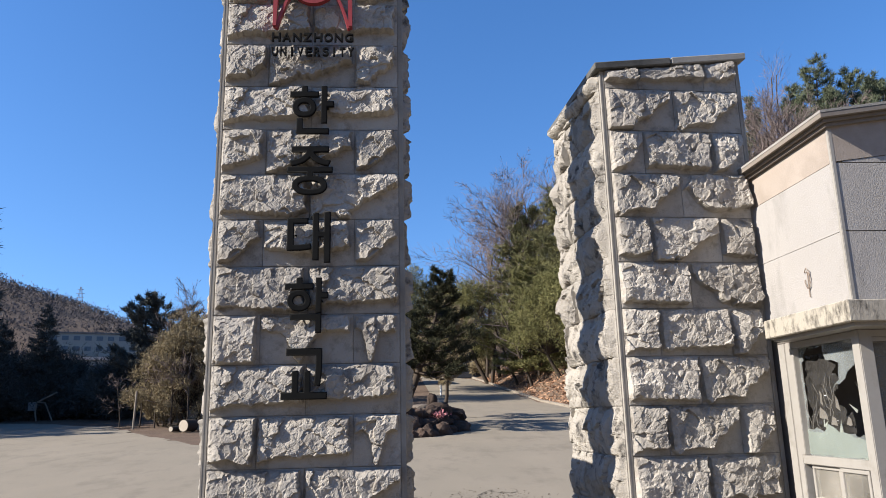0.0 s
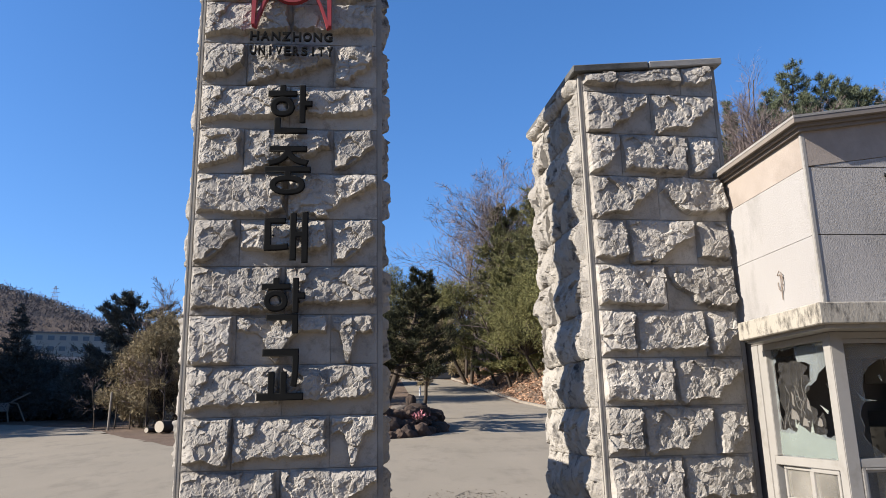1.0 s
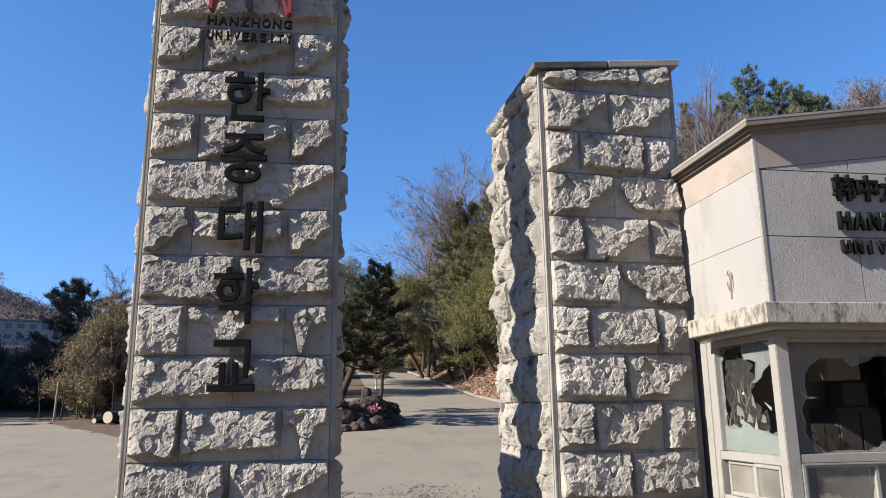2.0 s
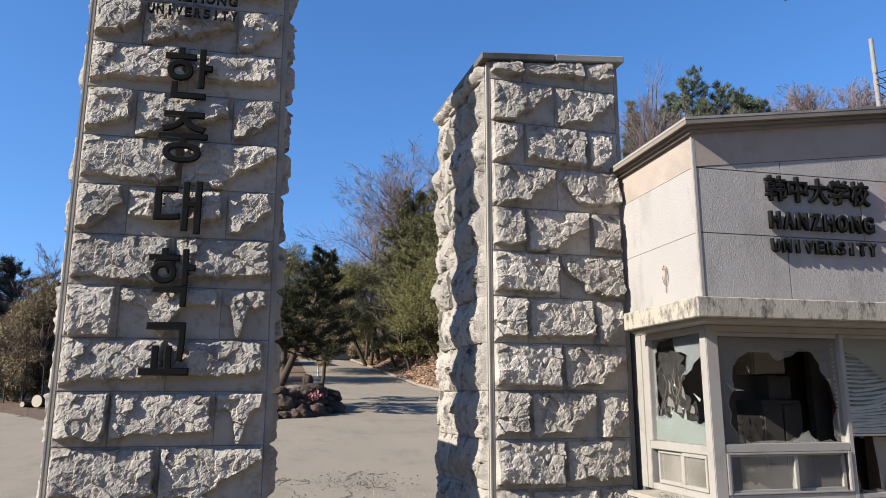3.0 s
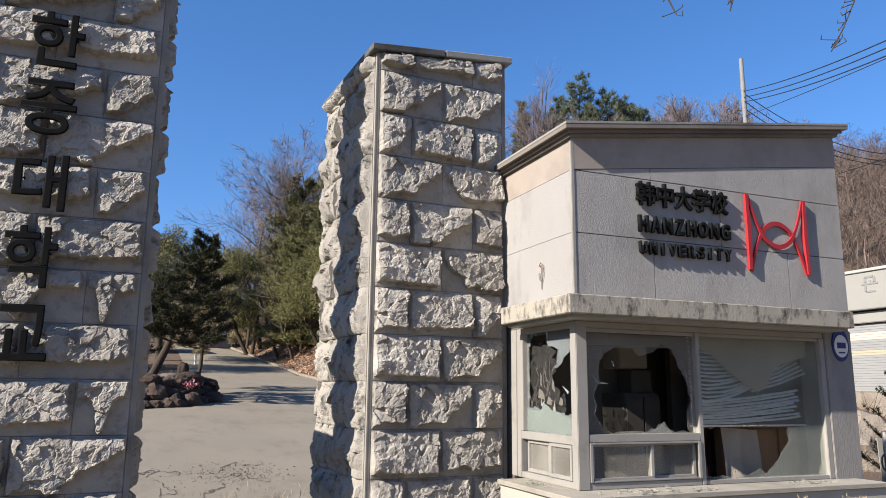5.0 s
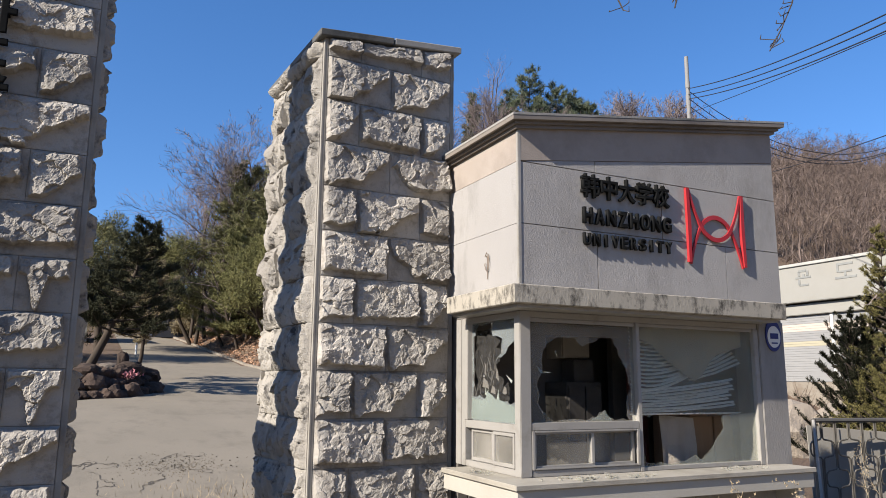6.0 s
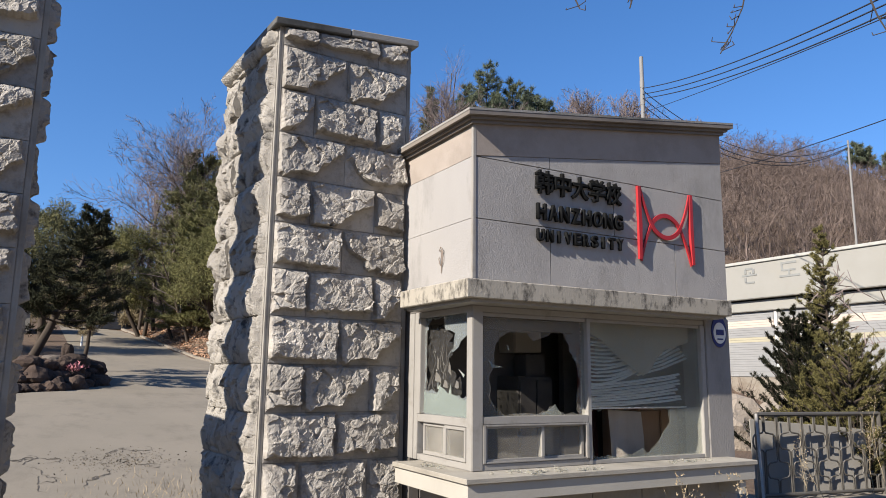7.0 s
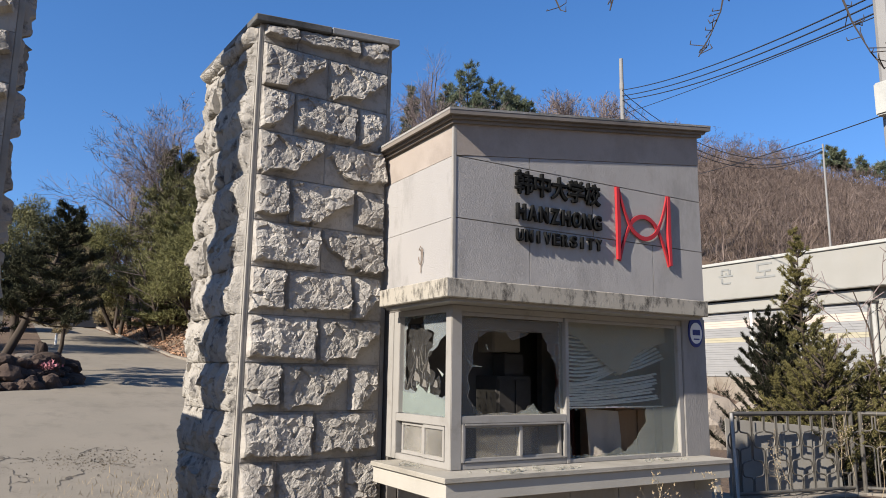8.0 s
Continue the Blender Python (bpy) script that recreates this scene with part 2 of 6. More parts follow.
def prism(points, axis, lo, hi, bevel=0.0):
    """A polygon of (a, b) pairs pushed along an axis: 'y' takes (x, z), 'x' takes (y, z), 'z' takes (x, y)."""
    bm = bmesh.new()
    put = {"y": lambda a, b, c: (a, c, b), "x": lambda a, b, c: (c, a, b), "z": lambda a, b, c: (a, b, c)}[axis]
    low, top = [[bm.verts.new(put(a, b, c)) for a, b in points] for c in (lo, hi)]
    n = len(points)
    bm.faces.new(low), bm.faces.new(top)
    for i in range(n):
        bm.faces.new((low[i], low[(i + 1) % n], top[(i + 1) % n], top[i]))
    bmesh.ops.recalc_face_normals(bm, faces=bm.faces)
    if bevel:
        bmesh.ops.bevel(bm, geom=list(bm.edges), offset=bevel, segments=1, affect="EDGES")
    return bm


def tube(points, radius, sides=8, bm=None, taper=None):
    """A round bar along points."""
    bm = bm or bmesh.new()
    pts = [Vector(p) for p in points]
    rings = []
    for i, p in enumerate(pts):
        d = (pts[min(i + 1, len(pts) - 1)] - pts[max(i - 1, 0)]).normalized()
        a = d.cross(Vector((0.3, 1, 0.2))).normalized()
        b = d.cross(a)
        r = radius if taper is None else radius + (taper - radius) * i / (len(pts) - 1)
        rings.append([bm.verts.new(p + r * (a * math.cos(k * math.tau / sides) + b * math.sin(k * math.tau / sides))) for k in range(sides)])
    for one, two in zip(rings, rings[1:]):
        for k in range(sides):
            bm.faces.new((one[k], one[(k + 1) % sides], two[(k + 1) % sides], two[k]))
    bm.faces.new(rings[0][::-1]), bm.faces.new(rings[-1])
    bmesh.ops.recalc_face_normals(bm, faces=bm.faces)
    return bm


def mesh_np(name, verts, faces, smooth=False):
    me = bpy.data.meshes.new(name)
    me.from_pydata(np.asarray(verts).tolist() if not isinstance(verts, list) else verts, [], np.asarray(faces).tolist() if not isinstance(faces, list) else faces)
    if smooth:
        me.polygons.foreach_set("use_smooth", [True] * len(me.polygons))
    return me


def fade(a, b, x):
    t = np.clip((np.asarray(x, float) - a) / (b - a), 0, 1)
    return t * t * (3 - 2 * t)


def vnoise(x, y, seed):
    """Smooth lattice noise from -1 to 1."""
    xi, yi = np.floor(x).astype(np.int64), np.floor(y).astype(np.int64)
    fx, fy = x - xi, y - yi
    fx, fy = fx * fx * (3 - 2 * fx), fy * fy * (3 - 2 * fy)

    def h(i, j):
        k = (i * 374761393 + j * 668265263 + seed * 974711) & 0x7FFFFFFF
        k = ((k ^ (k >> 13)) * 1274126177) & 0x7FFFFFFF
        return ((k ^ (k >> 16)) & 0xFFFF) / 32767.5 - 1

    return (h(xi, yi) * (1 - fx) + h(xi + 1, yi) * fx) * (1 - fy) + (h(xi, yi + 1) * (1 - fx) + h(xi + 1, yi + 1) * fx) * fy


# ---- ground ----
def kerb_line(y):
    return 8.6 - 0.07 * np.maximum(0, np.asarray(y, float) - 42)


def ground_z(x, y):
    """The height of the ground: level at the gate, a rising drive, a bank and a wooded hill beside it, far hills, and
    an unseen rise added behind the camera.
    """
    x, y = np.asarray(x, float), np.asarray(y, float)
    rise = np.maximum(0, y - 6)
    z = 0.065 * np.where(rise < 4, rise * rise / 8, rise - 2) + 0.05 * np.maximum(0, y - 43)
    z = np.where(y > 95, 0.065 * 87 + 0.05 * 52, z)
    off = x - kerb_line(y)
    q = x * math.sin(radians(50)) + y * math.cos(radians(50))
    z = z + 1.5 * fade(0, 4.5, off) * fade(18, 26, y)
    hill = 0.38 * np.maximum(0, q - 24) * fade(0, 13, off) * fade(27, 33, np.hypot(x, y)) * (1 - 0.88 * fade(44, 72, y))
    hill = hill * (1 - 0.22 * fade(51, 65, np.degrees(np.arctan2(x, y))))
    z = z + np.where(hill > 17, 17 + 4 * np.tanh((hill - 17) / 12), hill)
    z = z + 0.35 * vnoise(x * 0.25, y * 0.25, 3) * fade(2, 8, off) * fade(14, 20, y)
    far = fade(110, 300, np.hypot(x + 20, y)) * fade(60, 160, y)
    ridge = 40 * np.exp(-(((x + 190) / 90) ** 2)) + 14 + 3 * vnoise(x * 0.015, y * 0.015, 5) + 1.5 * vnoise(x * 0.05, y * 0.05, 6)
    z = z + far * ridge * fade(700, 420, np.hypot(x, y))
    # rise added out of view behind the camera, to block low sky light
    behind = fade(16, 70, -y) * (1 - fade(300, 700, np.hypot(x, y))) * fade(-34, -12, x + 0.0 * y)
    z = z + 20 * behind * (1 + 0.15 * vnoise(x * 0.03, y * 0.03, 12))
    return z


def gz(x, y):
    return float(ground_z(x, y))


# ---- gate pillars ----
def facets(px, pz, w, h, density, tilt, lift, rng):
    """Relief of small flat breaks, each with its own tilt and lift, over a face of w by h."""
    n = max(3, int(w * h * density))
    cx, cz = rng.uniform(-0.02, w + 0.02, n), rng.uniform(-0.02, h + 0.02, n)
    slope, step = rng.normal(0, tilt, (n, 2)), rng.normal(0, lift, n)
    near = ((px[..., None] - cx) ** 2 + (pz[..., None] - cz) ** 2).argmin(-1)
    return step[near] + slope[near, 0] * (px - cx[near]) + slope[near, 1] * (pz - cz[near])


def lower_break(kind, u, rng):
    """How far up a block (0 to 1) its rock face is broken away, along u from left to right. F: nearly whole, S: the lower part gone,
    L: rising to the right, W: a wedge under the upper left, D: a strip with one tongue hanging down, R: the lower left gone."""
    if kind == "S":
        return rng.uniform(0.28, 0.36) + 0 * u
    if kind == "L":
        return 0.06 + rng.uniform(0.3, 0.42) * u
    if kind == "W":
        return 0.04 + rng.uniform(0.55, 0.75) * np.clip((u - 0.35) / 0.65, 0, 1.2) ** 0.9
    if kind == "D":
        return 0.62 - 0.6 * np.exp(-(((u - rng.uniform(0.36, 0.5)) / 0.13) ** 2))
    if kind == "R":
        return 0.12 + 0.55 * np.clip((0.42 - u) / 0.42, 0, 1)
    return rng.uniform(0.06, 0.15) + rng.uniform(-0.02, 0.1) * u


def rock_face(w, h, seed, nx=52, nz=32, kind=""):
    """A rock-faced granite block facing -y, w by h from its lower left corner. With a kind of break the boss runs up to the upper and left
    joints and is split off unevenly below and to the right, down to the dressed bed; without one it swells to the middle, boldly for B."""
    rng = np.random.default_rng(seed)
    gx, gzz = np.meshgrid(np.linspace(0, w, nx), np.linspace(0, h, nz))
    inside = (gx > 0) * (gx < w) * (gzz > 0) * (gzz < h)
    px = gx + 0.003 * vnoise(gx * 60, gzz * 60, seed + 1) * inside
    pz = gzz + 0.003 * vnoise(gx * 60, gzz * 60, seed + 2) * inside
    wob = 0.02 * vnoise(gx * 8, gzz * 8, seed + 3) + 0.013 * vnoise(gx * 21, gzz * 21, seed + 4) + 0.007 * vnoise(gx * 52, gzz * 52, seed + 10)
    rim = np.minimum(np.minimum(gx, w - gx), np.minimum(gzz, h - gzz))
    wx, wz = px + 0.012 * vnoise(gx * 30, gzz * 30, seed + 6), pz + 0.012 * vnoise(gx * 30, gzz * 30, seed + 7)
    big = facets(wx, wz, w, h, 170, 0.1, 0.004, rng)
    small = facets(wx, wz, w, h, 1300, 0.1, 0.001, rng)
    grit = 0.0016 * vnoise(gx * 70, gzz * 70, seed + 8) + 0.0007 * rng.normal(size=gx.shape)
    if kind == "B":
        mask = fade(0.0, 0.02, rim + 0.4 * wob - 0.004)
        lean = 0.75 + 0.5 * (gzz / h) * rng.uniform(-1, 1) + 0.35 * (gx / w) * rng.uniform(-1, 1)
        rise = (0.03 + 0.62 * np.minimum(rim, 0.075)) * np.clip(lean, 0.55, 1.25) * (1 + 0.35 * vnoise(gx * 6, gzz * 7, seed + 5))
    elif kind:
        low = h * lower_break(kind, gx / w, rng) + wob * (1.5 if kind in "WLR" else 1.0)
        right = w - rng.uniform(0.012, 0.1) * min(w, 0.35) + 0.7 * wob
        cut = np.minimum(gzz - low, right - gx)
        edge = np.minimum(gx - 0.006, h - gzz - 0.008) + 0.25 * np.abs(wob)
        mask = fade(0.0, 0.009, np.minimum(cut, edge))
        rise = 0.014 + 0.012 * fade(0.0, 0.05, edge) + 0.054 * (0.45 * gx / w + 0.55 * (1 - gzz / h))
        rise = rise * (1 + 0.22 * vnoise(gx * 6, gzz * 7, seed + 5))
    else:
        mask = fade(0.0, 0.014, rim + 0.3 * wob - 0.001)
        rise = (0.018 + 0.18 * np.minimum(rim, 0.08)) * (1 + 0.5 * vnoise(gx * 6, gzz * 7, seed + 5))
    y = mask * (rise + big + small + grit) + (1 - mask) * 0.0015 * (1 + vnoise(gx * 50, gzz * 50, seed + 11))
    y = np.maximum(y, 0.001) * inside
    verts = np.stack([px, -y, pz], -1).reshape(-1, 3)
    idx = np.arange(nx * nz).reshape(nz, nx)
    faces = np.stack([idx[:-1, :-1], idx[:-1, 1:], idx[1:, 1:], idx[1:, :-1]], -1).reshape(-1, 4).tolist()
    rim = list(idx[0]) + list(idx[1:, -1]) + list(idx[-1, -2::-1]) + list(idx[-2:0:-1, 0])
    back = len(verts) + np.arange(len(rim))
    verts = np.concatenate([verts, verts[rim] * (1, 0, 1) + (0, 0.02, 0)])
    for a in range(len(rim)):
        b = (a + 1) % len(rim)
        faces.append([int(rim[b]), int(rim[a]), int(back[a]), int(back[b])])
    me = mesh_np("stone", verts, faces)
    # B blocks take the blotched granite so the shaded side comes out darker
    me.materials.append(GRANITE_LICHEN_SHADE if kind == "B" else GRANITE)
    return me


STONES = {}


def stone_mesh(w, h, pick, detail, kind=""):
    """One of a few blocks of that size and kind of break."""
    key = (round(w, 2), round(h, 2), pick, detail, kind)
    if key not in STONES:
        nx = max(8, int(w * detail))
        STONES[key] = rock_face(w - 0.003, h - 0.004, len(STONES) * 17 + 5, nx, max(8, int(h * detail)), kind)
    return STONES[key]


def gate_pillar(x0, x1, y0, y1, height, first, course, halves, label, phase, picks, breaks, top_course, rake=0.0):
    """A square pillar of rock-faced courses with dressed corner strips and a capstone. first: the height of a course joint; halves: stones over the front; breaks: the kinds of break on the front, course by course from top_course down; rake: how much higher the top is on its right."""
    base = ((x0 + x1) / 2, (y0 + y1) / 2, 0)
    ob = thing("gate_pillar", base, label, "pillar", "gate pillars")
    a, b, c, d = x0 + 0.005, x1 - 0.005, y0 + 0.005, y1 - 0.005
    crown = lambda x: height + rake * (x - x0) / (x1 - x0)
    part("core", prism([(a, -0.3), (b, -0.3), (b, crown(b)), (a, crown(a))], "y", c, d), MORTAR, ob)
    strip = 0.03
    for sx, sy in ((0, 0), (1, 0), (0, 1), (1, 1)):
        xa, ya = (x0, x1 - strip)[sx], (y0, y1 - strip)[sy]
        bm = cuboid(xa, xa + strip, ya, ya + strip, -0.3, height + rake * sx, 0.004)
        bead = 0.009
        fx, fy = (xa - 0.0015, xa + strip + 0.0015)[sx], (ya - 0.0015, ya + strip + 0.0015)[sy]
        cuboid(min(fx, fx + (1, -1)[sx] * bead), max(fx, fx + (1, -1)[sx] * bead), min(fy, fy + (1, -1)[sy] * bead), max(fy, fy + (1, -1)[sy] * bead), -0.3, height + rake * sx, 0.0, bm)
        part("corner_strip", bm, GRANITE_DRESSED, ob)
    over = 0.045
    half, n = (x0 + x1) / 2, 3 if y1 - y0 > 0.5 else 1
    run = (y1 - y0 + 2 * over) / n
    for i in range(n):
        ya, yb = y0 - over + i * run + 0.002, y0 - over + (i + 1) * run - 0.002
        for xa, xb in ((x0 - over, half - 0.003), (half + 0.003, x1 + over)):
            part("capstone", prism([(xa, crown(xa)), (xb, crown(xb)), (xb, crown(xb) + 0.05), (xa, crown(xa) + 0.05)], "y", ya, yb, 0.006), CAPSTONE, ob, "weathered dark capstone slab")
    rng = random.Random(int(abs(x0) * 100) + 3)
    breaks = {top_course - i: kinds for i, kinds in enumerate(breaks)}
    sides = [((x0 + strip, y0), 0, x1 - x0 - 2 * strip, 175), ((x0, y1 - strip), -90, y1 - y0 - 2 * strip, 80),
             ((x1, y0 + strip), 90, y1 - y0 - 2 * strip, 70), ((x1 - strip, y1), 180, x1 - x0 - 2 * strip, 30)]
    size = (x1 - x0 - 2 * strip) / halves
    z, row = first, phase
    while z - course > -0.3:
        z, row = z - course, row - 1
    if y1 - y0 > 0.5:
        levels = [z + course * i for i in range(int((height - z) / course) + 1)] + [height]
        for k, (low, top) in enumerate(zip(levels, levels[1:])):
            if top - low > 0.02:
                cut = y0 + (0.72, 0.95)[k % 2]
                rough_side(ob, x0, y0 + strip, cut - 0.001, max(low, -0.3), top, 311 + 20 * k, (True, False))
                rough_side(ob, x0, cut + 0.001, y1 - strip, max(low, -0.3), top, 317 + 20 * k, (False, True))
        sides.pop(1)
    while z < height + rake - 0.02:
        for (ax, ay), turn, width, detail in sides:
            n = max(1, round(width / size))
            w = width / n
            cuts = [0, *[i * w for i in range(1, n)], width] if row % 2 == 0 else [0, *[(i + 0.5) * w for i in range(n)], width]
            low = max(z, -0.3)
            top = min(z + course, height + rake * (turn in (0, 90)))
            if top - low < 0.02:
                continue
            for k, (a, b) in enumerate(zip(cuts, cuts[1:])):
                kinds = breaks.get(round((z - first) / course), "F") if detail > 100 else ""
                kind = kinds[k % len(kinds)] if kinds else ""
                if turn == 90 and y1 - y0 < 0.5:
                    kind = "B"
                me = stone_mesh(b - a, top - low, rng.randrange(3 if kind else picks), detail, kind)
                if turn == 0 and z + course > height + 0.001:
                    me = me.copy()
                    for v in me.vertices:
                        v.co.z *= (crown(ax + a + v.co.x) - low) / (top - low)
                part("stone", me, None, ob, "", pose(ax, ay, low + 0.002, 0, 0, turn) @ pose(a + 0.0015, 0, 0))
        z, row = z + course, row + 1
    return ob


def rough_side(ob, x0, ya, yb, low, top, seed, ends):
    """One rough-split stone of a side face looking to -x; it swells from its joints, its corner side (ends) kept low."""
    rng = np.random.default_rng(seed)
    ny, nz = max(10, int((yb - ya) * 95)), 34
    u, zz = np.meshgrid(np.linspace(0, 1, ny), np.linspace(low + 0.001, top - 0.001, nz))
    y = ya + (yb - ya) * u
    swell = 0.3 + 0.7 * np.sin(math.pi * np.clip((zz - low) / (top - low) + 0.2 * vnoise(y * 5, zz * 6, seed), 0.02, 0.98)) ** 0.7
    wy, wz = y - ya + 0.03 * vnoise(y * 14, zz * 9, seed + 5), zz - low + 0.03 * vnoise(y * 14, zz * 9, seed + 6)
    chips = facets(wy, wz, yb - ya, top - low, 120, 0.2, 0.007, rng) + facets(wy, wz, yb - ya, top - low, 900, 0.17, 0.0015, rng)
    crack = 0.022 * fade(0.1, 0.0, np.abs(vnoise(y * 7, zz * 3.5, seed + 2))) * fade(-0.2, 0.3, vnoise(y * 3, zz * 3, seed + 7))
    p = 0.006 + (0.062 + 0.038 * vnoise(y * 3.2, zz * 4.1, seed + 1)) * swell + chips * (0.4 + 0.6 * swell) - crack + 0.0008 * rng.normal(size=y.shape)
    rise = fade(-0.004, 0.05, y - ya) if ends[0] else 1.0
    drop = fade(-0.004, 0.05, yb - y) if ends[1] else 1.0
    joint = fade(0, 0.006, np.minimum(zz - low, top - zz))
    verts = np.stack([x0 - np.maximum(0.82 * p * rise * drop * (0.8 + 0.2 * joint), 0.003), y, zz], -1).reshape(-1, 3)
    idx = np.arange(ny * nz).reshape(nz, ny)
    faces = np.stack([idx[:-1, :-1], idx[1:, :-1], idx[1:, 1:], idx[:-1, 1:]], -1).reshape(-1, 4).tolist()
    rim = list(idx[0]) + list(idx[1:, -1]) + list(idx[-1, -2::-1]) + list(idx[-2:0:-1, 0])
    back = len(verts) + np.arange(len(rim))
    verts = np.concatenate([verts, verts[rim] * (0, 1, 1) + (x0 + 0.03, 0, 0)])
    for i in range(len(rim)):
        j = (i + 1) % len(rim)
        faces.append([int(rim[i]), int(rim[j]), int(back[j]), int(back[i])])
    part("stone", mesh_np("stone", verts, faces), GRANITE_LICHEN_SHADE, ob)


# ---- lettering ----
def glyph(text, width, height, depth, place, material, parent, label="", bold=0.0):
    """One raised character of the built-in font, stretched to a width and height, its lower left corner at a place, facing -y."""
    curve = bpy.data.curves.new("letter", "FONT")
    curve.body = text
    curve.extrude, curve.bevel_depth, curve.bevel_resolution = 0.1, bold, 0
    tmp = bpy.data.objects.new("letter", curve)
    scene.collection.objects.link(tmp)
    bpy.context.view_layer.update()
    me = bpy.data.meshes.new_from_object(tmp.evaluated_get(bpy.context.evaluated_depsgraph_get()))
    bpy.data.objects.remove(tmp)
    bm = bmesh.new()
    bm.from_mesh(me)
    bmesh.ops.remove_doubles(bm, verts=bm.verts, dist=1e-5)
    lo = [min(v.co[i] for v in bm.verts) for i in range(3)]
    hi = [max(v.co[i] for v in bm.verts) for i in range(3)]
    for v in bm.verts:
        u = [(v.co[i] - lo[i]) / max(1e-6, hi[i] - lo[i]) for i in range(3)]
        v.co = Vector((place[0] + u[0] * width, place[1] + (1 - u[2]) * depth, place[2] + u[1] * height))
    bmesh.ops.recalc_face_normals(bm, faces=bm.faces)
    return part("letter", bm, material, parent, label)


def word(text, x0, x1, z0, z1, y, depth, material, parent, fill=0.84, bold=0.035):
    step = (x1 - x0) / len(text)
    for i, ch in enumerate(text):
        narrow = 0.25 if ch == "I" else fill
        glyph(ch, step * narrow, z1 - z0, depth, (x0 + step * (i + (1 - narrow) / 2), y, z0), material, parent, "", bold)


def rib(points, width, y, depth, bm):
    """A flat upright bar of that width along (x, z) points."""
    pts = [Vector((a, 0, b)) for a, b in points]
    w = width if isinstance(width, (list, tuple)) else [width] * len(pts)
    sides = []
    for i, p in enumerate(pts):
        d = (pts[min(i + 1, len(pts) - 1)] - pts[max(i - 1, 0)]).normalized()
        nrm = Vector((-d.z, 0, d.x)) * w[i] / 2
        sides.append([bm.verts.new((c.x, yy, c.z)) for yy in (y, y + depth) for c in (p + nrm, p - nrm)])
    for a, b in zip(sides, sides[1:]):
        for i, j in ((0, 1), (1, 3), (3, 2), (2, 0)):
            bm.faces.new((a[i], a[j], b[j], b[i]))
    for end in (sides[0], sides[-1]):
        bm.faces.new((end[0], end[1], end[3], end[2]))
    bmesh.ops.recalc_face_normals(bm, faces=bm.faces)
    return bm


def arch_emblem(x0, x1, z0, z1, y, depth, material, label):
    """A raised emblem: two upright blades whose curved inner ribs meet a flat ring between them."""
    ob = thing("wall_emblem", ((x0 + x1) / 2, y + depth, z0), label, "emblem")
    w, h = x1 - x0, z1 - z0
    cx, cz = (x0 + x1) / 2, z0 + h * 0.49
    for s, ex in ((1, x0), (-1, x1)):
        bm = bmesh.new()
        rib([(ex + s * 0.03 * w, z0), (ex + s * 0.04 * w, cz), (ex + s * 0.03 * w, z1)], [0.044 * w, 0.058 * w, 0.044 * w], y, depth, bm)
        part("blade", bm, material, ob)
    for up in (1, -1):
        pts, wide = [], []
        for i in range(49):
            t = -0.9 + 1.8 * i / 48
            far = max(0, abs(t) - 0.42)
            pts.append((cx + t * w / 2, cz + up * h * (0.155 * (1 - (t / 0.54) ** 2) - 0.25 * far - 1.0 * far ** 3)))
            wide.append(w * (0.035 + 0.022 * (abs(t) < 0.6) * (1 - (t / 0.6) ** 2) ** 0.5 if abs(t) < 0.6 else 0.035))
        bm = bmesh.new()
        rib(pts, wide, y + 0.004 + 0.004 * (up > 0), depth - 0.01, bm)
        part("curved_rib", bm, material, ob)
    return ob


pillar_tall = gate_pillar(-0.99, 0.17, 4.515, 4.69, 5.95, 1.251, 0.2935, 2, "tall granite gate pillar of rock-faced blocks with raised lettering", 1, 5, "FFF FW FS LLW FS LLW FW WSW FF FDD FS FFD FW FFW FS FFF".split(), 11)
pillar_short = gate_pillar(1.5, 2.5, 4.6, 5.73, 3.77, 1.26, 0.2985, 2, "granite gate pillar of rock-faced blocks with dark capstone", 1, 5, "SSS WW WFW WR FWF FR FFW FW FWW FF WFF FR".split(), 8, 0.11)
pillar_short.matrix_basis = Matrix.Translation((1.5, 4.6, 0)) @ pose(0, 0, 0, 0, 0, 3.5) @ Matrix.Translation((-1.5, -4.6, 0)) @ pillar_short.matrix_basis

# unseen block added behind the pillar to cast a shadow on the short one
part("buttress", cuboid(-0.85, 0.1, 4.695, 5.6, -0.3, 2.04, 0.02), GRANITE_DRESSED, pillar_tall, "low plain stone block added unseen behind the pillar for its shadow")

sign = thing("pillar_lettering", (-0.4, 4.49, 1.632), "black raised metal lettering fixed down the tall granite pillar", "lettering")
for ch, (xa, za, xb, zb) in zip("한중대학교", ((-0.533, 3.567, -0.261, 3.246), (-0.541, 3.163, -0.264, 2.851), (-0.530, 2.741, -0.272, 2.430), (-0.534, 2.340, -0.281, 2.011), (-0.543, 1.923, -0.282, 1.631))):
    glyph(ch, xb - xa, za - zb, 0.02, (xa, 4.425, zb), BLACK, sign, "", 0.018)
for x, z in ((-0.5, 3.42), (-0.3, 3.42), (-0.4, 3.02), (-0.48, 2.6), (-0.3, 2.6), (-0.32, 2.2), (-0.42, 1.66), (-0.5, 1.66)):
    part("stud", tube([(x, 4.44, z), (x, 4.52, z)], 0.006, 6), BLACK, sign)
word("HANZHONG", -0.66, -0.135, 3.860, 3.920, 4.4, 0.02, BLACK, sign)
word("UNIVERSITY", -0.66, -0.13, 3.761, 3.821, 4.4, 0.02, BLACK, sign, 0.74, 0.03)
arch_emblem(-0.655, -0.145, 3.964, 4.489, 4.39, 0.05, DULL_RED, "weathered red metal emblem on the tall granite pillar")


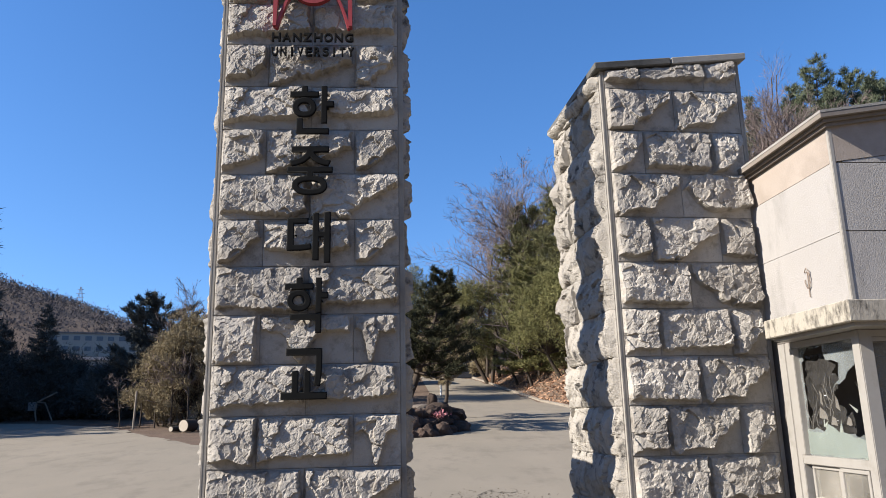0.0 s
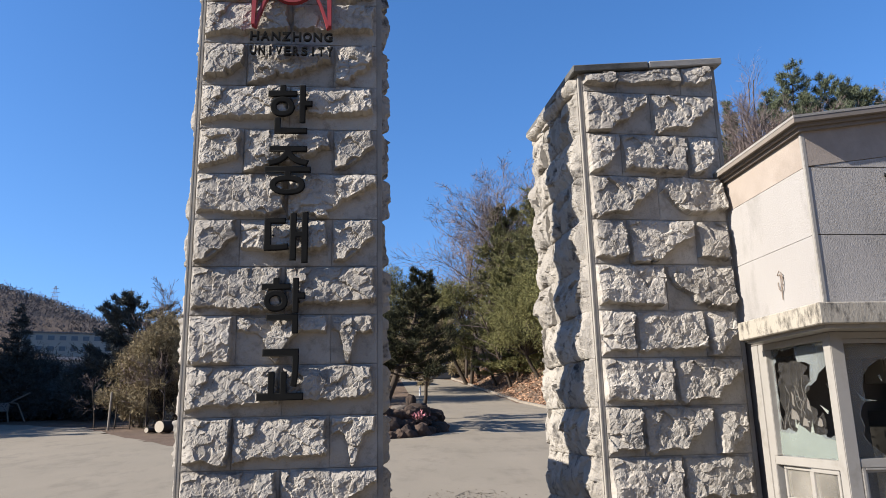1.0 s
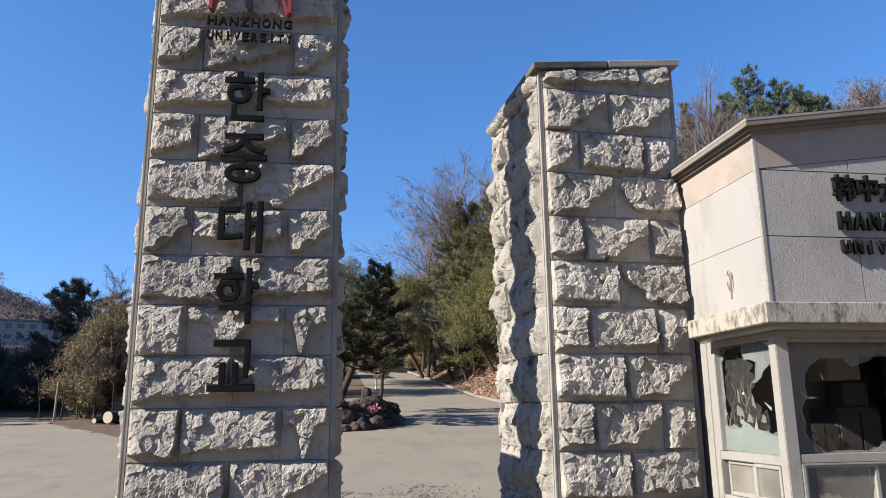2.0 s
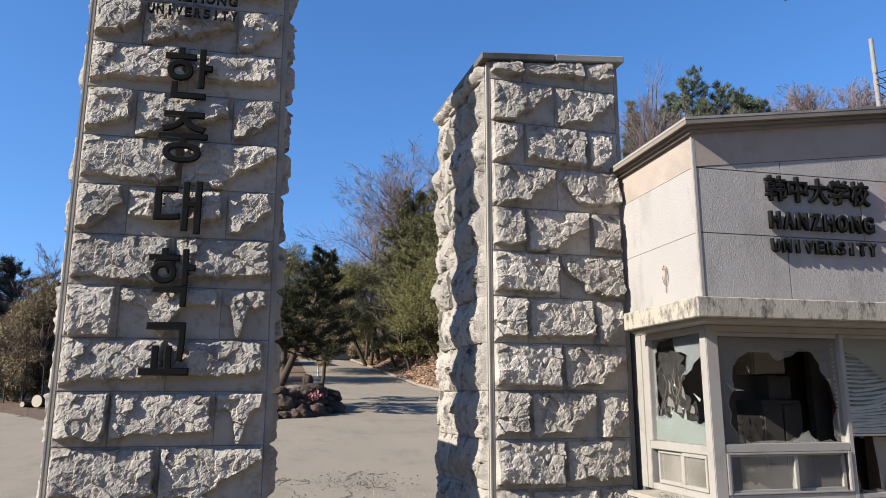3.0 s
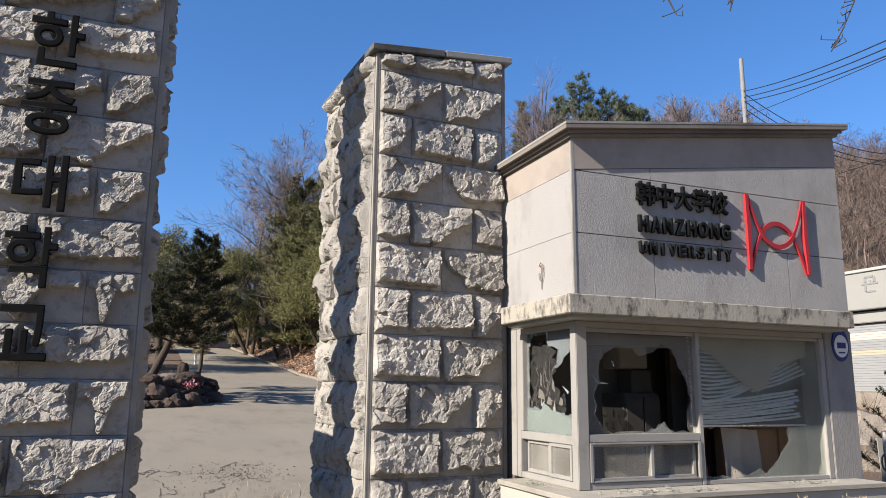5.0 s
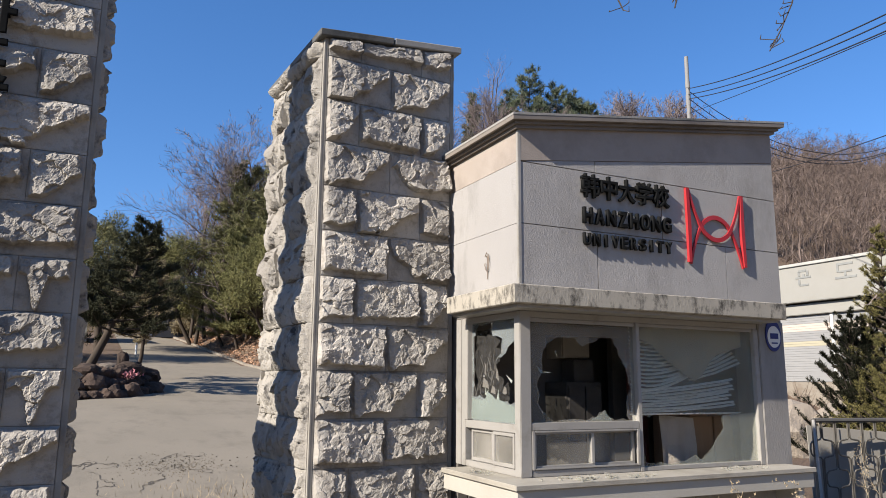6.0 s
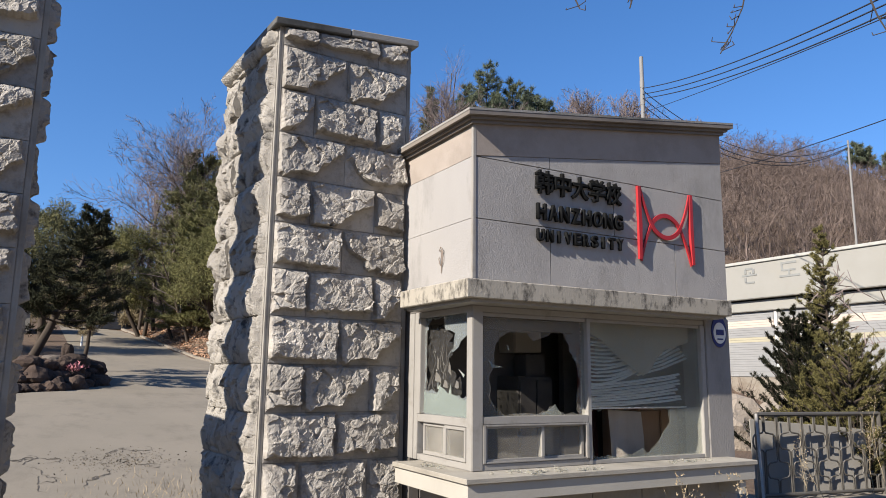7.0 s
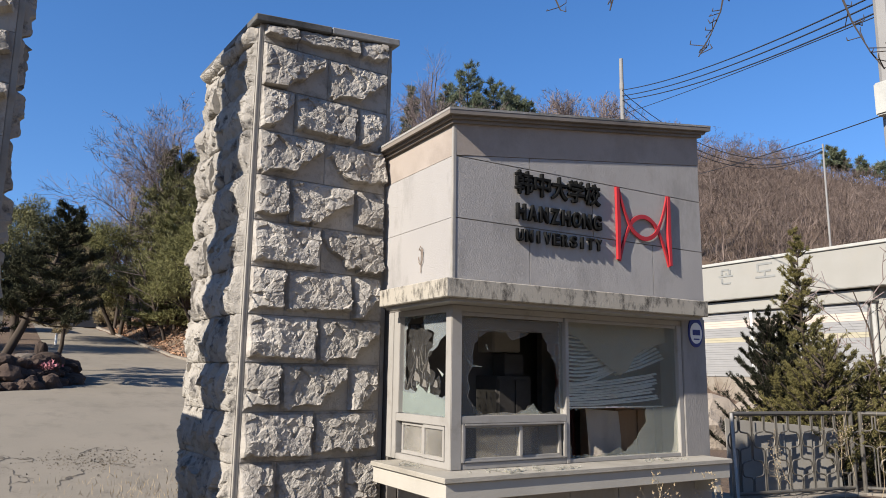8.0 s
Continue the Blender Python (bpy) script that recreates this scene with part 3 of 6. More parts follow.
# ---- guardhouse ----
WX, WY, EX, BY = 2.565, 3.88, 4.84, 5.03
RAKE = 0.141


def roof_z(x):
    return 3.07 + RAKE * (x - WX)


def pane_with_hole(x0, x1, z0, z1, hole, at, axis="y", jag=0.012, seed=1, thick=0.004):
    """A sheet of glass with a jagged hole broken through it; hole: (x, z) corners."""
    rng = random.Random(seed)
    bm = bmesh.new()
    outer = [(x0, z0), (x1, z0), (x1, z1), (x0, z1)]
    inner = []
    for (a, b), (c, d) in zip(hole, hole[1:] + hole[:1]):
        n = max(2, int(math.hypot(c - a, d - b) / 0.03))
        for i in range(n):
            inner.append((a + (c - a) * i / n + rng.uniform(-jag, jag), b + (d - b) * i / n + rng.uniform(-jag, jag)))
    edges = []
    for loop in (outer, inner) if hole else (outer,):
        vs = [bm.verts.new((a, at, b) if axis == "y" else (at, a, b)) for a, b in loop]
        edges += [bm.edges.new((vs[i], vs[(i + 1) % len(vs)])) for i in range(len(vs))]
    bmesh.ops.triangle_fill(bm, use_beauty=True, use_dissolve=False, edges=edges)
    made = bmesh.ops.extrude_face_region(bm, geom=list(bm.faces))
    for v in made["geom"]:
        if isinstance(v, bmesh.types.BMVert):
            if axis == "y":
                v.co.y += thick
            else:
                v.co.x += thick
    bmesh.ops.recalc_face_normals(bm, faces=bm.faces)
    return bm


def ragged(points, seed, jag=0.007):
    """The outline of a broken piece, its edges notched."""
    rng = random.Random(seed)
    out = []
    for (a, b), (c, d) in zip(points, points[1:] + points[:1]):
        n = max(1, int(math.hypot(c - a, d - b) / 0.025))
        out += [(a + (c - a) * i / n + rng.uniform(-jag, jag), b + (d - b) * i / n + rng.uniform(-jag, jag)) for i in range(n)]
    return out


def guardhouse():
    ob = thing("guardhouse", ((WX + EX) / 2, (WY + BY) / 2, 0), "small derelict guardhouse with rendered upper wall and smashed windows", "building")
    # upper storey of rendered panels on a core
    part("upper_core", prism([(WX + 0.005, 1.96), (EX - 0.014, 1.96), (EX - 0.014, roof_z(EX) - 0.02), (WX + 0.005, roof_z(WX) - 0.02)], "y", WY + 0.012, BY), MORTAR, ob)
    j = 0.003

    def face(x0, x1, zl, zr0, zr1):
        part("wall_panel", prism([(x0 + j, zl + j), (x1 - j, zl + j), (x1 - j, zr1 - j), (x0 + j, zr0 - j)], "y", WY, WY + 0.02), STUCCO, ob)

    low, mid, high = 2.05, 2.466, 2.863
    for x0, x1 in ((WX, 3.162), (3.162, 4.3), (4.3, EX)):
        face(x0, x1, low, mid, mid)
    for x0, x1 in ((WX, 3.72), (3.72, EX)):
        face(x0, x1, mid, high, high)
    band = lambda x: 2.866 + 0.131 * (x - WX)
    for x0, x1 in ((WX + 0.06, 3.162), (3.162, EX)):
        part("wall_panel", prism([(x0 + j, high + j), (x1 - j, high + j), (x1 - j, band(x1) - j), (x0 + j, max(high + 0.007, band(x0) - j))], "y", WY, WY + 0.02), STUCCO, ob)
    part("tan_band", prism([(WX, band(WX)), (EX, band(EX)), (EX, roof_z(EX)), (WX, roof_z(WX))], "y", WY - 0.003, WY + 0.02), BAND, ob, "tan stone band under the roof edge")
    for z0, z1, mat in ((low, mid, STUCCO), (mid, high, STUCCO), (high, roof_z(WX), BAND)):
        part("wall_panel" if mat is STUCCO else "tan_band", prism([(WY + 0.024, z0 + 0.0015), (BY, z0 + 0.0015), (BY, z1 - 0.0015), (WY + 0.024, z1 - 0.0015)], "x", WX, WX + 0.02), mat, ob)
    part("corner_bead", cuboid(WX - 0.004, WX + 0.02, WY - 0.004, WY + 0.02, low, roof_z(WX), 0.003), FRAME, ob, "pale corner bead")
    part("end_wall", prism([(WY + 0.02, -0.1), (BY, -0.1), (BY, roof_z(EX)), (WY + 0.02, roof_z(EX))], "x", EX - 0.013, EX), STUCCO, ob)
    # cornice in stepped layers that follow the roof's pitch
    for k, (o, a, b) in enumerate(((0.026, 0.0, 0.02), (0.048, 0.022, 0.04), (0.078, 0.042, 0.068))):
        z = lambda x: roof_z(x)
        bm = prism([(WX - o, z(WX - o) + a), (EX + o, z(EX + o) + a), (EX + o, z(EX + o) + b), (WX - o, z(WX - o) + b)], "y", WY - o, BY + o)
        part("cornice", bm, CORNICE, ob)
    part("roof", prism([(WX - 0.08, roof_z(WX - 0.08) + 0.07), (EX + 0.08, roof_z(EX + 0.08) + 0.07), (EX + 0.08, roof_z(EX + 0.08) + 0.085), (WX - 0.08, roof_z(WX - 0.08) + 0.085)], "y", WY - 0.08, BY + 0.08), CAPSTONE, ob)
    # ledge over the windows
    part("ledge", prism([(2.405, 3.68), (4.64, 3.68), (4.64, WY + 0.1), (WX + 0.1, WY + 0.1), (WX + 0.1, 4.555), (2.405, 4.555)], "z", 1.944, 2.056, 0.005), LEDGE, ob, "stained concrete ledge over the windows")
    part("ledge_soffit", prism([(2.45, 3.72), (4.6, 3.72), (4.6, WY + 0.09), (WX + 0.09, WY + 0.09), (WX + 0.09, 4.54), (2.45, 4.54)], "z", 1.925, 1.943), FRAME, ob)
    # sill
    part("sill", prism([(2.374, 3.625), (4.75, 3.625), (4.75, WY + 0.1), (WX + 0.1, WY + 0.1), (WX + 0.1, 4.556), (2.374, 4.556)], "z", 0.915, 0.945, 0.003), SILL_TOP, ob, "dirty stone window sill")
    part("sill_fascia", prism([(2.392, 3.643), (4.74, 3.643), (4.74, WY + 0.09), (WX + 0.09, WY + 0.09), (WX + 0.09, 4.55), (2.392, 4.55)], "z", 0.815, 0.914, 0.003), SILL_WHITE, ob, "white painted edge below the sill")
    part("sill_bracket", cuboid(4.6, 4.66, 3.66, WY, 0.72, 0.814, 0.004), SILL_WHITE, ob)
    # wall below the sill, in slabs
    for x0, x1 in ((2.6, 3.02), (3.02, 3.44), (3.44, 3.86), (3.86, 4.28), (4.28, 4.74)):
        part("base_panel", cuboid(x0 + 0.002, x1 - 0.002, 3.84, 3.9, -0.1, 0.815, 0.002), PIER, ob)
    part("base_wall", cuboid(2.6, 2.66, 3.902, 4.59, -0.1, 0.815), PIER, ob)
    # right pier
    part("pier", cuboid(4.572, EX - 0.015, 3.872, 4.1, -0.1, 1.943, 0.004), PIER, ob, "grey rendered pier beside the windows")
    # corner post and frames
    part("corner_post", cuboid(WX - 0.002, 2.64, WY - 0.004, 3.945, 0.946, 1.924, 0.004), FRAME, ob, "cream corner post")

    def frame_bars(bars, name="window_frame"):
        for x0, x1, y0, y1, z0, z1 in bars:
            part(name, cuboid(x0, x1, y0, y1, z0, z1, 0.003), FRAME, ob)

    frame_bars([(2.641, 4.571, 3.886, 3.94, 1.885, 1.9235), (3.452, 3.482, 3.878, 3.945, 0.946, 1.884), (4.525, 4.57, 3.88, 3.945, 0.946, 1.884),
                (2.641, 3.4515, 3.878, 3.945, 1.212, 1.258), (2.641, 3.4515, 3.88, 3.945, 0.946, 0.985), (3.483, 4.524, 3.885, 3.945, 0.946, 0.972)])
    frame_bars([(2.57, 2.63, 4.59, 4.645, 0.946, 1.924), (2.585, 2.63, 4.646, 4.66, 0.946, 1.924), (2.575, 2.63, 4.661, 4.74, 0.946, 1.924), (2.568, 2.63, 3.946, 4.589, 1.195, 1.245), (2.57, 2.63, 3.946, 4.589, 0.946, 0.985), (2.572, 2.63, 3.946, 4.589, 1.885, 1.9235), (2.566, 2.62, 4.55, 4.589, 1.246, 1.884)])

    def sash(x0, x1, z0, z1, y, axis="y", w=0.022):
        bm = bmesh.new()
        for a0, a1, b0, b1 in ((x0, x1, z0, z0 + w), (x0, x1, z1 - w, z1), (x0, x0 + w, z0 + w, z1 - w), (x1 - w, x1, z0 + w, z1 - w)):
            span = (a0, a1, y, y + 0.022, b0, b1) if axis == "y" else (y, y + 0.022, a0, a1, b0, b1)
            cuboid(*span, 0.002, bm)
        frame_ob = part("sliding_sash", bm, FRAME, ob, "cream sliding sash")
        bm = pane_with_hole(x0 + w, x1 - w, z0 + w, z1 - w, [], y + 0.009, axis)
        part("pane", bm, GLASS, frame_ob, "dusty glass pane").visible_shadow = False

    sash(2.655, 3.1, 0.988, 1.21, 3.884)
    sash(3.085, 3.435, 0.988, 1.21, 3.91)
    sash(4.25, 4.54, 0.988, 1.193, 2.59, "x")
    sash(3.97, 4.23, 0.988, 1.193, 2.575, "x")
    # large broken panes
    hole = [(2.77, 1.264), (3.08, 1.264), (3.19, 1.325), (3.25, 1.268), (3.4, 1.266), (3.38, 1.33), (3.41, 1.47), (3.39, 1.58), (3.335, 1.675), (3.29, 1.775), (3.2, 1.79), (3.12, 1.735), (3.05, 1.73), (2.96, 1.78), (2.84, 1.777), (2.765, 1.72), (2.708, 1.46), (2.714, 1.38)]
    part("broken_pane", pane_with_hole(2.641, 3.451, 1.259, 1.884, hole, 3.91, seed=4), GLASS, ob, "smashed dusty window pane").visible_shadow = False
    hole = [(3.5, 1.285), (3.52, 1.0), (3.7, 0.985), (3.852, 0.995), (3.95, 1.02), (4.0, 1.0), (4.088, 1.048), (4.13, 1.12), (4.207, 1.189), (4.212, 1.285), (3.9, 1.3)]
    part("broken_pane", pane_with_hole(3.483, 4.524, 0.973, 1.884, hole, 3.91, seed=7), GLASS_DIRTY, ob, "smashed dusty window pane").visible_shadow = False
    hole = [(4.56, 1.8), (4.5, 1.83), (4.46, 1.874), (4.3, 1.874), (4.265, 1.79), (4.16, 1.765), (4.17, 1.68), (4.24, 1.63), (4.13, 1.66), (4.05, 1.735), (3.985, 1.75), (3.965, 1.5), (3.98, 1.36), (4.1, 1.38), (4.3, 1.36), (4.45, 1.4), (4.54, 1.41), (4.535, 1.63)]
    part("broken_pane", pane_with_hole(3.946, 4.549, 1.246, 1.884, [(min(a, 4.535), b) for a, b in hole[::-1]], 2.6, "x", seed=9), GLASS_SIDE, ob, "smashed dusty window pane").visible_shadow = False
    # laminated sheet sagging in wrinkles behind the side pane
    u, v = np.meshgrid(np.linspace(0, 1, 70), np.linspace(0, 1, 90))
    a, b = 4.55 - 0.44 * u - 0.05 * v * u, 1.36 + 0.48 * v
    a, b = a + 0.004 * vnoise(a * 60, b * 60, 65), b + 0.004 * vnoise(a * 60, b * 60, 66)
    keep = (vnoise(a * 9, b * 7, 61) + 0.5 * vnoise(a * 25, b * 25, 62) + 2.6 * (0.62 + 0.2 * v - u - 0.25 * (v > 0.75) * u)) > 0
    fold = 0.034 * np.abs(vnoise(a * 16, b * 8, 63)) + 0.016 * np.abs(vnoise(a * 40, b * 22, 64)) + 0.03 * u
    P = np.stack([2.612 + fold, a, b], -1).reshape(-1, 3)
    idx = np.arange(u.size).reshape(u.shape)
    quads = np.stack([idx[:-1, :-1], idx[:-1, 1:], idx[1:, 1:], idx[1:, :-1]], -1)[keep[:-1, :-1] & keep[1:, 1:]].reshape(-1, 4)
    bm = bmesh.new()
    bm.from_mesh(mesh_np("sheet", P, quads.tolist()))
    bmesh.ops.delete(bm, geom=[q for q in bm.verts if not q.link_faces], context="VERTS")
    bmesh.ops.solidify(bm, geom=list(bm.faces), thickness=0.002)
    part("glass_fragment", bm, GLASS_FILM, ob, "wrinkled dark sheet of laminated glass")
    # whitened creases and torn tags of the sheet
    rng = random.Random(77)
    for k in range(9):
        y, z = 4.5 - 0.036 * k + rng.uniform(-0.02, 0.02), rng.uniform(1.52, 1.7)
        path = []
        for _ in range(6):
            path.append((2.607 + rng.uniform(-0.004, 0.004), min(4.54, max(3.98, y)), z))
            y, z = y + rng.uniform(-0.035, 0.03), z - rng.uniform(0.015, 0.055)
        part("glass_fragment", tube(path, 0.0014, 5, None, 0.0022), GLASS_CREASE, ob, "whitened crease of torn laminated glass").visible_shadow = False
    for k, (y, z, w, h) in enumerate(((4.33, 1.45, 0.085, 0.07), (4.24, 1.42, 0.06, 0.05), (4.2, 1.5, 0.035, 0.09), (4.36, 1.53, 0.03, 0.1), (4.1, 1.42, 0.05, 0.05))):
        piece = ragged([(y, z), (y + w, z + 0.2 * h), (y + 0.7 * w, z + h), (y + 0.15 * w, z + 0.7 * h)], 80 + k, 0.006)
        part("glass_fragment", prism(piece, "x", 2.603, 2.6055), GLASS_CREASE, ob, "crumpled white tag of laminated glass").visible_shadow = False
    bm = prism(ragged([(3.09, 1.262), (3.25, 1.262), (3.2, 1.325)], 5, 0.003), "y", 3.9, 3.904)
    part("glass_fragment", bm, GLASS_CRAZED, ob, "upright pale shard of glass").visible_shadow = False
    bm = prism(ragged([(2.69, 1.6), (2.735, 1.565), (2.8, 1.552), (2.72, 1.55)], 6, 0.003), "y", 3.9, 3.904)
    part("glass_fragment", bm, GLASS_CRAZED, ob, "pale shard of glass").visible_shadow = False
    # crazed pieces still standing in the side window
    piece = ragged([(4.545, 1.391), (4.375, 1.378), (4.321, 1.425), (4.198, 1.383), (3.979, 1.344), (3.96, 1.275), (3.96, 1.25), (4.545, 1.25)], 0)
    part("glass_fragment", prism(piece, "x", 2.594, 2.5965), GLASS_FROST, ob, "whitened crazed glass fragment").visible_shadow = False
    # extra pale sheet over the pane's lower corner stands in for sunlit dust
    piece = ragged([(4.215, 1.19), (4.213, 1.285), (4.52, 1.3), (4.52, 0.976), (3.9, 0.976), (4.0, 1.0), (4.088, 1.048), (4.13, 1.12)][::-1], 2, 0.004)
    part("glass_fragment", prism(piece, "y", 3.902, 3.906), GLASS_SIDE, ob, "milky sheet laid over the cracked pane's corner for sunlight on it").visible_shadow = False
    # raised outer bead round the sliding sashes
    frame_bars([(2.641, 2.662, 3.872, 3.882, 0.986, 1.211), (3.428, 3.4515, 3.872, 3.882, 0.986, 1.211), (2.663, 3.427, 3.872, 3.882, 0.986, 0.998), (2.663, 3.427, 3.872, 3.882, 1.199, 1.211)], "window_bead")
    frame_bars([(2.641, 3.451, 3.892, 3.9, 1.86, 1.884), (3.483, 4.524, 3.892, 3.9, 1.862, 1.884)], "window_bead")
    # slivers left standing round the holes
    rng = random.Random(41)
    for k in range(7):
        side = k % 5 > 0
        a = rng.uniform(0, math.tau)
        u, z = (4.26 + 0.24 * math.cos(a), 1.6 + 0.22 * math.sin(a)) if side else (3.09 + 0.34 * math.cos(a), 1.52 + 0.25 * math.sin(a))
        size, turn = rng.uniform(0.04, 0.1) * (1 if side else 0.7), a + math.pi + rng.uniform(-0.7, 0.7)
        wide = rng.uniform(0.08, 0.2) * size
        tip = (u + size * math.cos(turn), z + size * math.sin(turn))
        piece = [(u - wide * math.sin(turn), z + wide * math.cos(turn)), (u + wide * math.sin(turn), z - wide * math.cos(turn)), tip]
        off = 0.0015 * k
        bm = prism(piece, "x", 2.607 + off, 2.609 + off) if side else prism(piece, "y", 3.912 + off, 3.914 + off)
        part("glass_fragment", bm, GLASS_CRAZED, ob, "thin sliver of whitened glass").visible_shadow = False
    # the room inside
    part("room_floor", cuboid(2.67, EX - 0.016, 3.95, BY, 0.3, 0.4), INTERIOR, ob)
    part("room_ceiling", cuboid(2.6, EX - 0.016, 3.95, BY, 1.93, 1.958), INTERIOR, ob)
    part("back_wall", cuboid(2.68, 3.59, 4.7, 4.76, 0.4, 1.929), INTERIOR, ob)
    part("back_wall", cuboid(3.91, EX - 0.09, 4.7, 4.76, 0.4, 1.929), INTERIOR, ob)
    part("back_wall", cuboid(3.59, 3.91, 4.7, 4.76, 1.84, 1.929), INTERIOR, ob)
    # near-black wall stands in for the unlit space beyond the doorway
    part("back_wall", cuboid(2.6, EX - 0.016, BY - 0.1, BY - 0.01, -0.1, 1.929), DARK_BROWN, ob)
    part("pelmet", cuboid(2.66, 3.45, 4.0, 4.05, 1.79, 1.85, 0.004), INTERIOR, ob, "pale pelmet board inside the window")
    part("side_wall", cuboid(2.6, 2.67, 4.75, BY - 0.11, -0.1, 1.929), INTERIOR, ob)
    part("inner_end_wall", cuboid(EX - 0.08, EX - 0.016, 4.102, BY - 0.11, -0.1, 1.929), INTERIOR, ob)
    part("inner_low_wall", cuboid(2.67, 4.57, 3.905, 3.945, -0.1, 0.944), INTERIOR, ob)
    return ob


hut_from = set(scene.objects)
guardhouse()

blind = thing("venetian_blind", (4.0, 4.02, 1.9), "bent grey slatted blind hanging loose behind the broken window", "blind")
rng = random.Random(12)
for i in range(25):
    if i < 16:
        x0, x1, zl, zr, sag = 3.51, 4.08 - 0.01 * (i % 4), 1.86 - 0.0265 * i, 1.84 - 0.0185 * i, 0.015 + 0.002 * i
    else:
        x0, x1, zl, zr, sag = 3.51, 4.37 + 0.1 * rng.random(), 1.44 - 0.0165 * (i - 16), 1.53 - 0.022 * (i - 16), 0.012
    bm = bmesh.new()
    n = 9
    rows = []
    for k in range(n):
        t = k / (n - 1)
        x, zz = x0 + (x1 - x0) * t, zl + (zr - zl) * t - sag * math.sin(math.pi * t) + rng.uniform(-0.003, 0.003)
        rows.append([bm.verts.new((x, 4.02 + a, zz + b)) for a, b in ((-0.009, -0.006), (0.0, 0.003), (0.009, 0.006), (0.0095, 0.0045), (0.0008, 0.0015), (-0.0082, -0.0075))])
    for a, b in zip(rows, rows[1:]):
        for q in range(6):
            bm.faces.new((a[q], a[(q + 1) % 6], b[(q + 1) % 6], b[q]))
    bm.faces.new(rows[0]), bm.faces.new(rows[-1][::-1])
    part("slat", bm, BLIND, blind)
for i in range(7):
    t = i / 6
    bm = bmesh.new()
    a, b = Vector((4.02 + 0.15 * t, 4.015, 1.52 + 0.16 * t)), Vector((4.52 - 0.14 * t, 4.015, 1.65 + 0.14 * t))
    vs = [[bm.verts.new(p + Vector(o)) for o in ((0, -0.008, -0.006), (0, 0.008, 0.005), (0, 0.0085, 0.0035), (0, -0.0075, -0.0075))] for p in (a, (a + b) / 2 - Vector((0, 0, 0.012)), b)]
    for p, q in zip(vs, vs[1:]):
        for k in range(4):
            bm.faces.new((p[k], p[(k + 1) % 4], q[(k + 1) % 4], q[k]))
    bm.faces.new(vs[0]), bm.faces.new(vs[-1][::-1])
    part("slat", bm, BLIND, blind)
shade = [(3.49, 1.9), (4.51, 1.9), (4.51, 1.76), (4.38, 1.73), (4.27, 1.70), (4.2, 1.65), (4.12, 1.55), (4.05, 1.515), (3.95, 1.56), (3.8, 1.65), (3.66, 1.76), (3.49, 1.82)]
part("roller_sheet", prism(shade[::-1], "y", 3.985, 3.988), SHEET, blind, "slumped beige roller sheet")
part("bottom_rail", cuboid(3.5, 4.5, 4.012, 4.028, 1.288, 1.298, 0.002), BLIND, blind)
part("head_rail", cuboid(3.49, 4.51, 4.0, 4.04, 1.885, 1.925, 0.003), BLIND, blind)

cabinet = thing("cabinet", (4.4, 4.4, 0.4), "brown wooden cabinet standing inside the guardhouse", "cabinet")
part("body", cuboid(4.2, 4.6, 4.2, 4.6, 0.4, 1.28, 0.004), BROWN_WOOD, cabinet)
part("door", cuboid(4.21, 4.39, 4.185, 4.199, 0.44, 1.26, 0.003), BROWN_WOOD, cabinet)
part("door", cuboid(4.41, 4.59, 4.185, 4.199, 0.44, 1.26, 0.003), BROWN_WOOD, cabinet)
curtain = bmesh.new()
prev = None
for k in range(30):
    t = k / 29
    x = 3.8 + 0.3 * t
    col = [curtain.verts.new((x + 0.04 * (1 - zz), 4.08 + 0.012 * math.sin(t * 11) + 0.01 * math.sin(zz * 9 + t * 4), 0.7 + 0.58 * zz - 0.02 * t * zz)) for zz in (0, 0.33, 0.66, 1.0)]
    if prev:
        for a in range(3):
            curtain.faces.new((prev[a], col[a], col[a + 1], prev[a + 1]))
    prev = col
bmesh.ops.solidify(curtain, geom=list(curtain.faces), thickness=0.003)
solid("hanging_cloth", curtain, CLOTH, "pale curtain cloth slumped behind the broken window", "curtain")
low = thing("low_cabinet", (3.4, 4.55, 0.4), "low cabinet darkened for the dim room, against the guardhouse back wall", "cabinet")
# cabinet and carton colours hold the shade of the room
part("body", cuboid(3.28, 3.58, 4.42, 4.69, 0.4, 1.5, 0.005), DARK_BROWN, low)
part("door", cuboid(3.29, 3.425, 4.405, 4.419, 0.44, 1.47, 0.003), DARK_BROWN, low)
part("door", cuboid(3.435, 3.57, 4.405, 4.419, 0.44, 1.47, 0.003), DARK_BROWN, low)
solid("carton", cuboid(3.37, 3.54, 4.45, 4.6, 1.501, 1.655, 0.004), DARK_BROWN, "brown carton darkened for the dim room, on top of the low cabinet", "box")
pale = thing("wall_cabinet", (3.43, 4.65, 1.67), "beige wall cabinet hung on the guardhouse back wall", "cabinet")
part("body", cuboid(3.3, 3.54, 4.5, 4.699, 1.67, 1.83, 0.004), BEIGE, pale)
part("door", cuboid(3.305, 3.535, 4.488, 4.499, 1.675, 1.825, 0.002), BEIGE, pale)
drape = bmesh.new()
prev = None
for k in range(24):
    t = k / 23
    col = [drape.verts.new((3.93 + 0.2 * t, 4.55 + 0.02 * math.sin(t * 15) + 0.02 * zz, 0.55 + 1.2 * zz)) for zz in (0, 0.5, 1.0)]
    if prev:
        for a in range(2):
            drape.faces.new((prev[a], col[a], col[a + 1], prev[a + 1]))
    prev = col
bmesh.ops.solidify(drape, geom=list(drape.faces), thickness=0.004)
solid("drape", drape, DIM_RED, "dark red drape hanging inside the guardhouse", "curtain")

